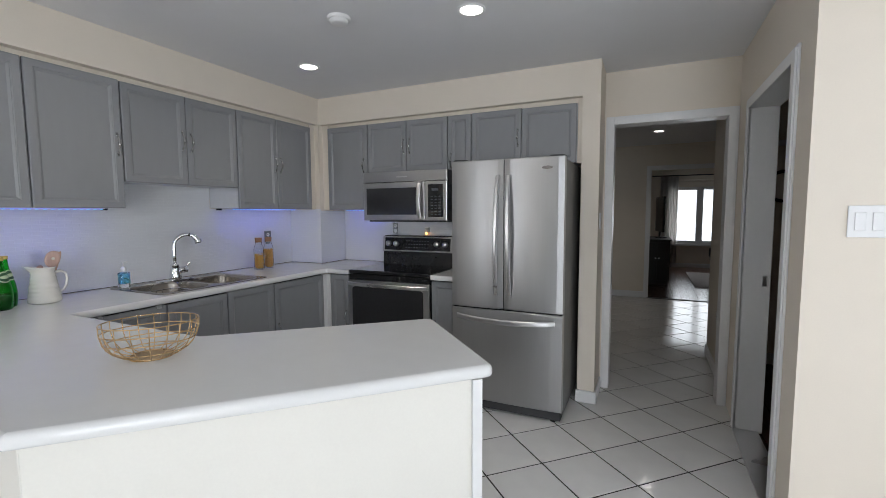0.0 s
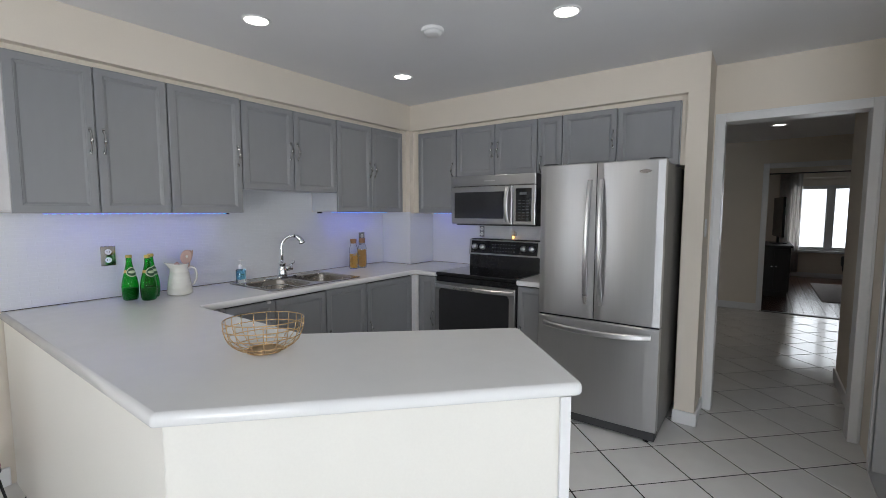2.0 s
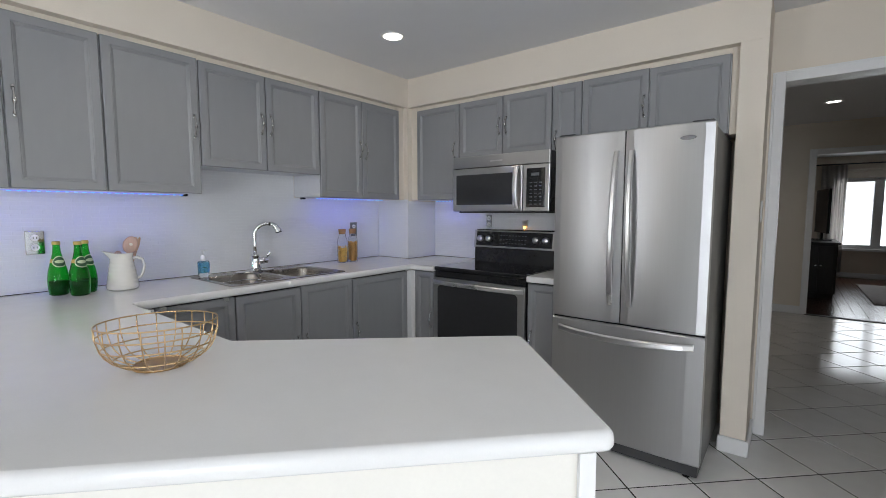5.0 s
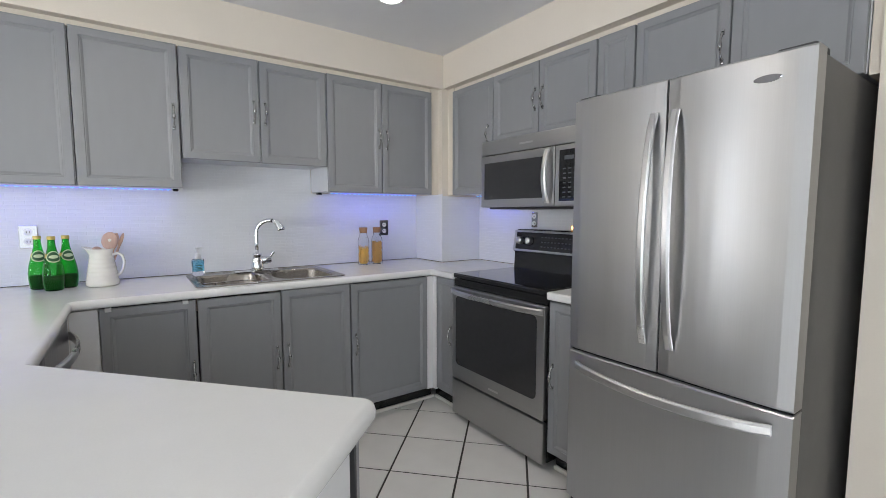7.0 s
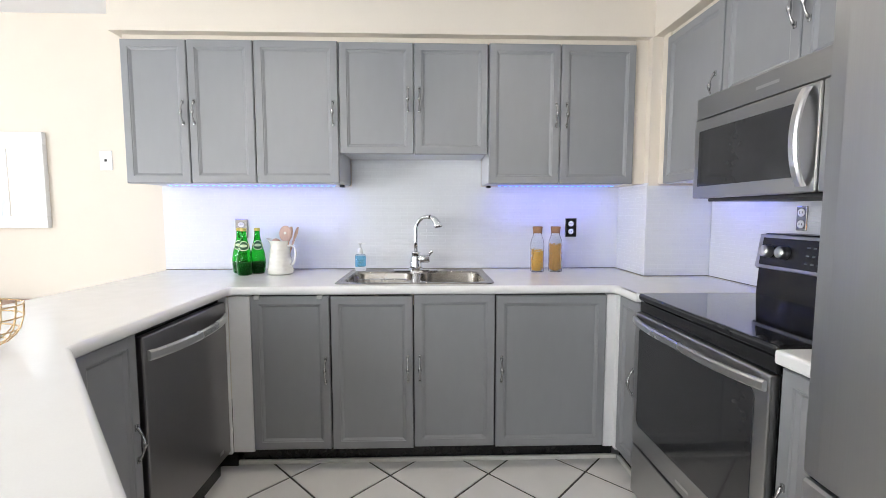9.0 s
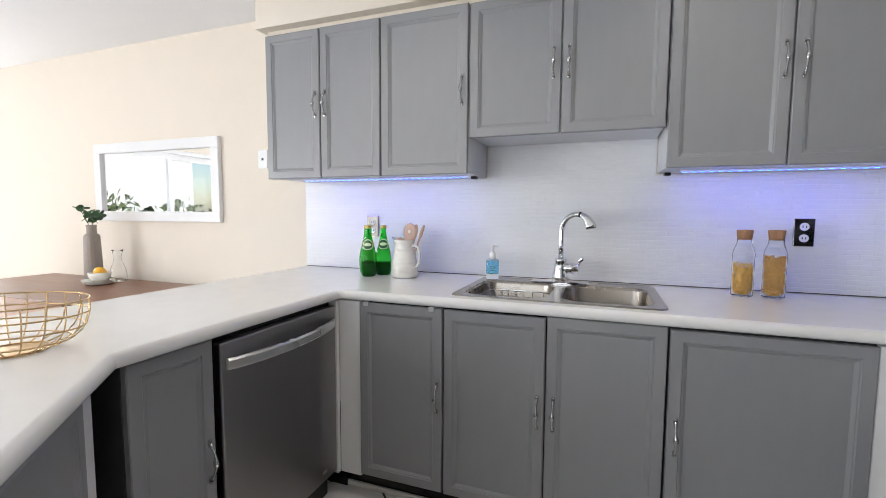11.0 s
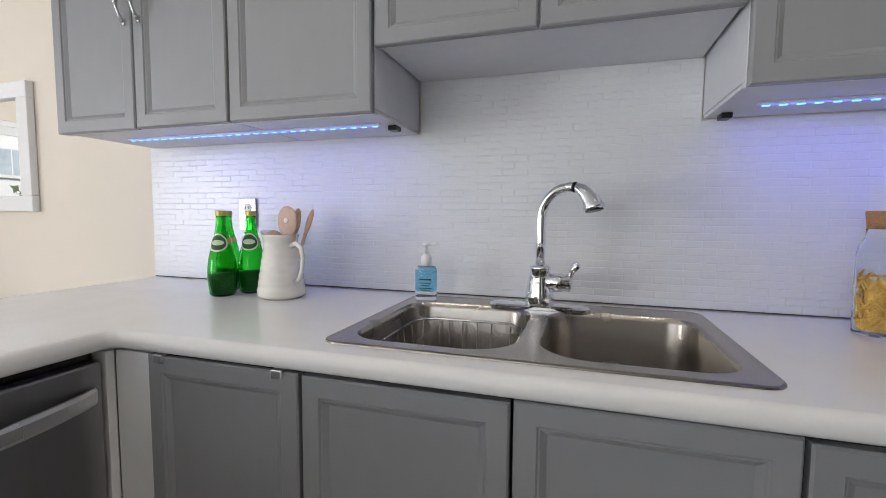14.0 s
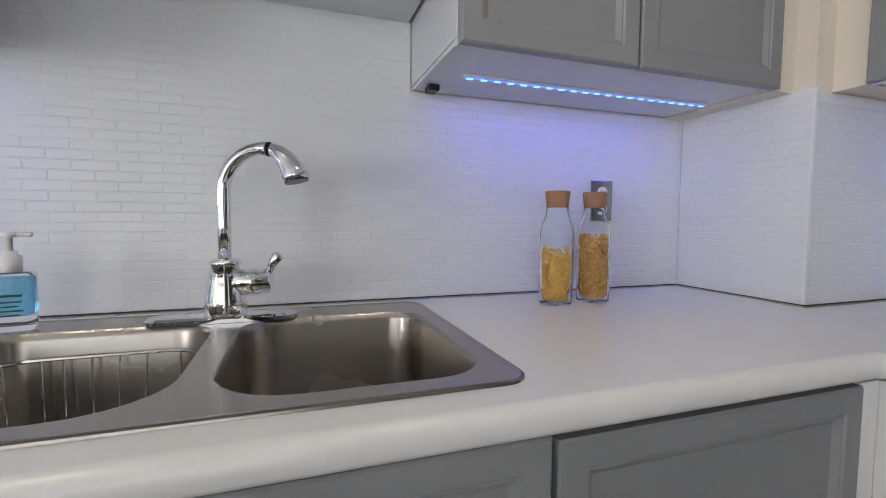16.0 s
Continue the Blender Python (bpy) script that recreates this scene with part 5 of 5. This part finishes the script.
part("frame", tube([(0.13 * math.cos(a), -0.014, 0.13 * math.sin(a)) for a in [2 * math.pi * i / 32 for i in range(32)]], 0.014, 8, closed=True), BLACK, ring, smooth=True)
bm = lathe([(0, 0.004), (0.12, 0.004), (0.12, 0.0), (0, 0.0)], 32)
bm.transform(Matrix.Rotation(radians(90), 4, "X"))
part("glass", bm, MIRROR, ring)
solid("trim", box((3.82, 4.96, 1.95), (5.6, 4.98, 2.0), 0.006), TRIM, "white moulding on the study wall", "moulding")
solid("baseboard", box((3.82, 4.966, 0), (5.6, 4.98, 0.1), 0.005), TRIM, "white painted baseboard", "baseboard")

# ---- outside ----
solid("ground", box((-60, -60, -0.4), (60, 60, -0.16)), GRASS, "green lawn around the house", "lawn")
house = thing("neighbour_house", pose(2.3, -17.5, -0.16), "pale sided neighbouring house with grey roof", "house")
part("wall", box((0, 0, 0), (7.2, 6, 4.4)), SIDING, house)
bm = bmesh.new()
a = [bm.verts.new(p) for p in ((-0.4, -0.5, 4.4), (7.6, -0.5, 4.4), (7.6, 6.5, 4.4), (-0.4, 6.5, 4.4))]
b = [bm.verts.new(p) for p in ((1.8, 2.6, 6.6), (5.4, 2.6, 6.6), (5.4, 3.4, 6.6), (1.8, 3.4, 6.6))]
join_rings(bm, a, b)
bm.faces.new(a)
bm.faces.new(b)
part("roof", bm, ROOF, house)
for x in (0.6, 3.4):
    w = part("window", box((x, 6.0, 2.2), (x + 0.86, 6.08, 3.0), 0.02), TRIM, house)
    for k in range(2):
        part("pane", box((x + 0.08 + k * 0.36, 6.081, 2.28), (x + 0.41 + k * 0.36, 6.09, 2.92)), HOUSE_GLASS, w)
rnd = random.Random(9)
for hx in range(9):
    hd = thing("hedge_bush", (-2.5 + hx * 1.35, -7.4 + rnd.uniform(-0.3, 0.3), -0.16), "green leafy bush in the garden", "bush", "garden bushes")
    bm = bmesh.new()
    for i in range(260):
        u = Vector((rnd.gauss(0, 1), rnd.gauss(0, 1), rnd.gauss(0, 1))).normalized() * rnd.uniform(0.6, 1.0)
        p = Vector((u.x * 0.75, u.y * 0.6, 0.95 + u.z * 0.9))
        n = Euler((rnd.uniform(0, 6), rnd.uniform(0, 6), 0)).to_matrix()
        q = [bm.verts.new(p + n @ Vector(c)) for c in ((-0.09, 0, 0), (0, -0.04, 0.015), (0.1, 0, 0), (0, 0.045, 0.015))]
        bm.faces.new(q)
    part("foliage", bm, HEDGE, hd)
    part("stem", tube([(0, 0, 0), (0, 0, 0.7)], 0.03, 6), DARKWOOD, hd)

far = glowing("pale_winter_distance", (0.86, 0.92, 1.0), 4.5)
ft = far.node_tree
fn = ft.nodes.new("ShaderNodeTexNoise")
fn.inputs["Scale"].default_value, fn.inputs["Detail"].default_value = 1.4, 9
fr = ft.nodes.new("ShaderNodeValToRGB")
fr.color_ramp.elements[0].position, fr.color_ramp.elements[1].position = 0.36, 0.56
fr.color_ramp.elements[0].color, fr.color_ramp.elements[1].color = (0.42, 0.4, 0.38, 1), (0.9, 0.95, 1.0, 1)
ft.links.new(fn.outputs[0], fr.inputs[0])
ft.links.new(fr.outputs[0], ft.nodes["Principled BSDF"].inputs["Emission Color"])
solid("backdrop", box((-6, 20, -0.16), (16, 20.1, 8)), far, "pale winter trees and sky beyond the window", "backdrop")

# ---- floors and pieces ----
solid("floor", box((-0.1, -3.7, -0.15), (SX + 0.06, NW + 0.1, -0.004)), GROUT, "white glazed floor tiles laid diagonally with dark grout", "floor")
solid("floor_family", box((SX + 0.06, -3.7, -0.15), (5.7, 2.36, -0.004)), GROUT, "white glazed floor tiles laid diagonally with dark grout", "floor")
floor = bpy.data.objects["floor"]
solid("floor_hall", box((1.4, NW + 0.1, -0.15), (SX + 0.06, 7.935, -0.004)), GROUT, "white glazed floor tiles laid diagonally with dark grout", "floor")
solid("floor_hall_side", box((SX + 0.06, 5.04, -0.15), (8.05, 7.935, -0.004)), GROUT, "white glazed floor tiles with dark grout", "floor")
solid("floor_study", box((SX + 0.06, 2.361, -0.15), (5.7, 5.04, -0.012)), WOOD, "dark wooden floor boards", "floor")
solid("floor_living", box((1.4, 7.935, -0.15), (8.05, 12.7, -0.012)), WOOD, "dark wooden floor boards", "floor")
GX, GY, PX, PY, TW = 0.701, 1.589, 0.243, 0.2385, 0.0


def clip(poly, lo, hi):
    for ax, lim, keep in ((0, lo[0], 1), (0, hi[0], -1), (1, lo[1], 1), (1, hi[1], -1)):
        out = []
        for i, p in enumerate(poly):
            q = poly[i - 1]
            a, b = keep * (q[ax] - lim), keep * (p[ax] - lim)
            if (a < 0) != (b < 0):
                t = a / (a - b)
                out.append((q[0] + t * (p[0] - q[0]), q[1] + t * (p[1] - q[1])))
            if b >= 0:
                out.append(p)
        poly = out
        if not poly:
            return poly
    return poly


def tile_verts(poly, z0=-0.004, z1=0.0, e=0.002):
    c = (sum(p[0] for p in poly) / len(poly), sum(p[1] for p in poly) / len(poly))
    n = len(poly)
    top = [(c[0] + (p[0] - c[0]) * (1 - 0.012), c[1] + (p[1] - c[1]) * (1 - 0.012), z1) for p in poly]
    vs = [(p[0], p[1], z0) for p in poly] + [(p[0], p[1], z1 - e * 0.6) for p in poly] + top
    fs = [tuple(range(2 * n, 3 * n))]
    for k in (0, n):
        fs += [(k + i, k + (i + 1) % n, k + n + (i + 1) % n, k + n + i) for i in range(n)]
    return vs, fs


J = 0.0052
full = [(math.cos(TW + k * math.pi / 2) * (PX - J * 1.4), math.sin(TW + k * math.pi / 2) * (PY - J * 1.4)) for k in range(4)]
vs, fs = tile_verts(full)
tile_me = bpy.data.meshes.new("tile")
tile_me.from_pydata(vs, [], fs)
tile_me.materials.append(TILE)
rest_v, rest_f, count = [], [], 0
for lo, hi in (((0, -3.6), (SX + 0.05, NW + 0.1)), ((1.5, NW + 0.1), (SX + 0.05, 7.935)), ((SX + 0.05, -3.6), (5.6, 2.36)), ((SX + 0.05, 5.1), (8.0, 7.935))):
    for i in range(-20, 45):
        for j in range(-20, 40):
            if (i + j) % 2 == 0:
                continue
            c = (GX + math.cos(TW) * i * PX - math.sin(TW) * j * PY, GY + math.sin(TW) * i * PX + math.cos(TW) * j * PY)
            poly = clip([(c[0] + p[0], c[1] + p[1]) for p in full], lo, hi)
            if len(poly) < 3:
                continue
            whole = len(poly) == 4 and all(abs(p[0] - c[0] - q[0]) + abs(p[1] - c[1] - q[1]) < 1e-6 for p, q in zip(poly, full))
            if whole and 0.4 < c[0] < 3.8 and 0.3 < c[1] < 7.9 and count < 290:
                ob = new("tile", tile_me)
                ob.location = (c[0], c[1], 0)
                ob.parent = floor
                count += 1
            else:
                v, f = tile_verts(poly)
                k = len(rest_v)
                rest_v += v
                rest_f += [tuple(a + k for a in q) for q in f]
me = bpy.data.meshes.new("floor_tiles")
me.from_pydata(rest_v, [], rest_f)
me.materials.append(TILE)
tagged(new("floor_tiles", me), "further white glazed floor tiles", "floor tiles", "", "stuff")

# wooden boards
for name, x0, x1, y0, y1 in (("study", 3.82, 5.6, 2.43, 4.98), ("living", 1.5, 8.0, 7.96, 12.6)):
    host = bpy.data.objects["floor_" + name]
    me = bpy.data.meshes.new("plank")
    vs, fs = tile_verts([(0.0015, 0), (0.1185, 0), (0.1185, y1 - y0), (0.0015, y1 - y0)], -0.012, -0.001)
    me.from_pydata(vs, [], fs)
    me.materials.append(WOOD)
    for i in range(int((x1 - x0) / 0.12)):
        ob = new("plank", me)
        ob.location = (x0 + i * 0.12, y0, 0)
        ob.parent = host
solid("threshold", box((3.15, 7.9, -0.004), (5.9, 7.97, 0.008), 0.003), DARKWOOD, "dark wooden threshold strip", "threshold")
solid("threshold", box((SX - 0.02, 2.552, -0.003), (SX + 0.12, 3.428, 0.009), 0.003), BAR, "dull metal threshold strip", "threshold")

# mosaic backsplash: small painted bricks on a thin backing
BW, BH, BT = 0.078, 0.0205, 0.0006
brick_me = {}


def brick_mesh(w):
    w = round(w, 4)
    if w not in brick_me:
        me = bpy.data.meshes.new("brick")
        e = 0.0017
        lo, hi = (0.0006, 0.0004), (w - 0.0006, BH - 0.0004)
        vs = [(0, lo[0], lo[1]), (0, hi[0], lo[1]), (0, hi[0], hi[1]), (0, lo[0], hi[1])]
        vs += [(BT, lo[0] + e, lo[1] + e), (BT, hi[0] - e, lo[1] + e), (BT, hi[0] - e, hi[1] - e), (BT, lo[0] + e, hi[1] - e)]
        me.from_pydata(vs, [], [(4, 5, 6, 7), (0, 1, 5, 4), (1, 2, 6, 5), (2, 3, 7, 6), (3, 0, 4, 7)])
        me.materials.append(SPLASH)
        brick_me[w] = me
    return brick_me[w]


rnd = random.Random(3)
loose_v, loose_f = [], []
picked = 0


def mosaic(name, m, width, z0, z1, notch=None, near=None):
    """Rows of bricks on a face: x outwards, y across, z up. notch: (y0, y1, z) where the rows go higher; near: the stretch laid as single pieces."""
    global picked
    bm = box((0, 0, z0), (0.006, width, z1))
    if notch:
        box((0, notch[0], z1), (0.006, notch[1], notch[2]), 0, bm)
    host = solid(name, bm, SPLASH_BACK, "white painted mosaic backsplash", "backsplash", at=m)
    rows = int(((notch[2] if notch else z1) - z0) / BH)
    for r in range(rows):
        z = z0 + r * BH
        a, b = (0, width) if z + BH <= z1 else notch[:2]
        y = a - (r % 2) * BW * 0.5 - rnd.uniform(0, 0.005)
        while y < b - 0.004:
            y0, y1 = max(y, a), min(y + BW, b)
            y += BW
            if y1 - y0 < 0.008:
                continue
            if near and near[0] < y0 < near[1] and near[2] < z < near[3] and picked < 300 and y1 - y0 > BW - 1e-4:
                ob = new("brick", brick_mesh(BW))
                ob.parent = host
                ob.location = (0.006 + rnd.uniform(-0.0004, 0.0003), y0, z)
                picked += 1
            else:
                k = len(loose_v)
                d = 0.006 + rnd.uniform(-0.0004, 0.0003)
                for v in brick_mesh(y1 - y0).vertices:
                    loose_v.append(m @ Vector((v.co.x + d, v.co.y + y0, v.co.z + z)))
                loose_f.extend([tuple(i + k for i in f) for f in ((4, 5, 6, 7), (0, 1, 5, 4), (1, 2, 6, 5), (2, 3, 7, 6), (3, 0, 4, 7))])


mosaic("backsplash_west", pose(0.0, 0.645, 0), 2.798, CT + 0.004, 1.423, (1.14, 1.932, 1.594), (1.2, 2.05, 0.95, 1.25))
mosaic("backsplash_column_side", pose(0.009, 3.4435, 0, 0, 0, -90), 0.3655, CT + 0.004, 1.424)
mosaic("backsplash_column_front", pose(0.3675, 3.436, 0), 0.366, CT + 0.004, 1.41)
mosaic("backsplash_north", pose(0.377, NW - 0.0005, 0, 0, 0, -90), 1.48, CT + 0.004, 1.41)
me = bpy.data.meshes.new("mosaic_bricks")
me.from_pydata([tuple(v) for v in loose_v], [], loose_f)
me.materials.append(SPLASH)
tagged(new("mosaic_bricks", me), "further small white painted mosaic bricks", "mosaic bricks", "", "stuff")
# dark colour stands in for the shaded gap along the worktop's back edge
GAP_DARK = material("dark_gap_strip", (0.09, 0.085, 0.08), 0.8, grain=30, vary=0.6, bump=0.2)
for lo, hi in (((0.0005, 0.646, CT + 0.0005), (0.0072, 3.436, CT + 0.0038)), ((0.0075, 3.4375, CT + 0.0005), (0.367, 3.4434, CT + 0.0038)), ((0.3675, 3.438, CT + 0.0005), (0.3745, NW - 0.007, CT + 0.0038)), ((0.375, NW - 0.0068, CT + 0.0005), (0.887, NW - 0.0008, CT + 0.0038))):
    solid("trim", box(lo, hi), GAP_DARK, "thin dark strip drawn as the shaded gap between worktop and backsplash", "joint")
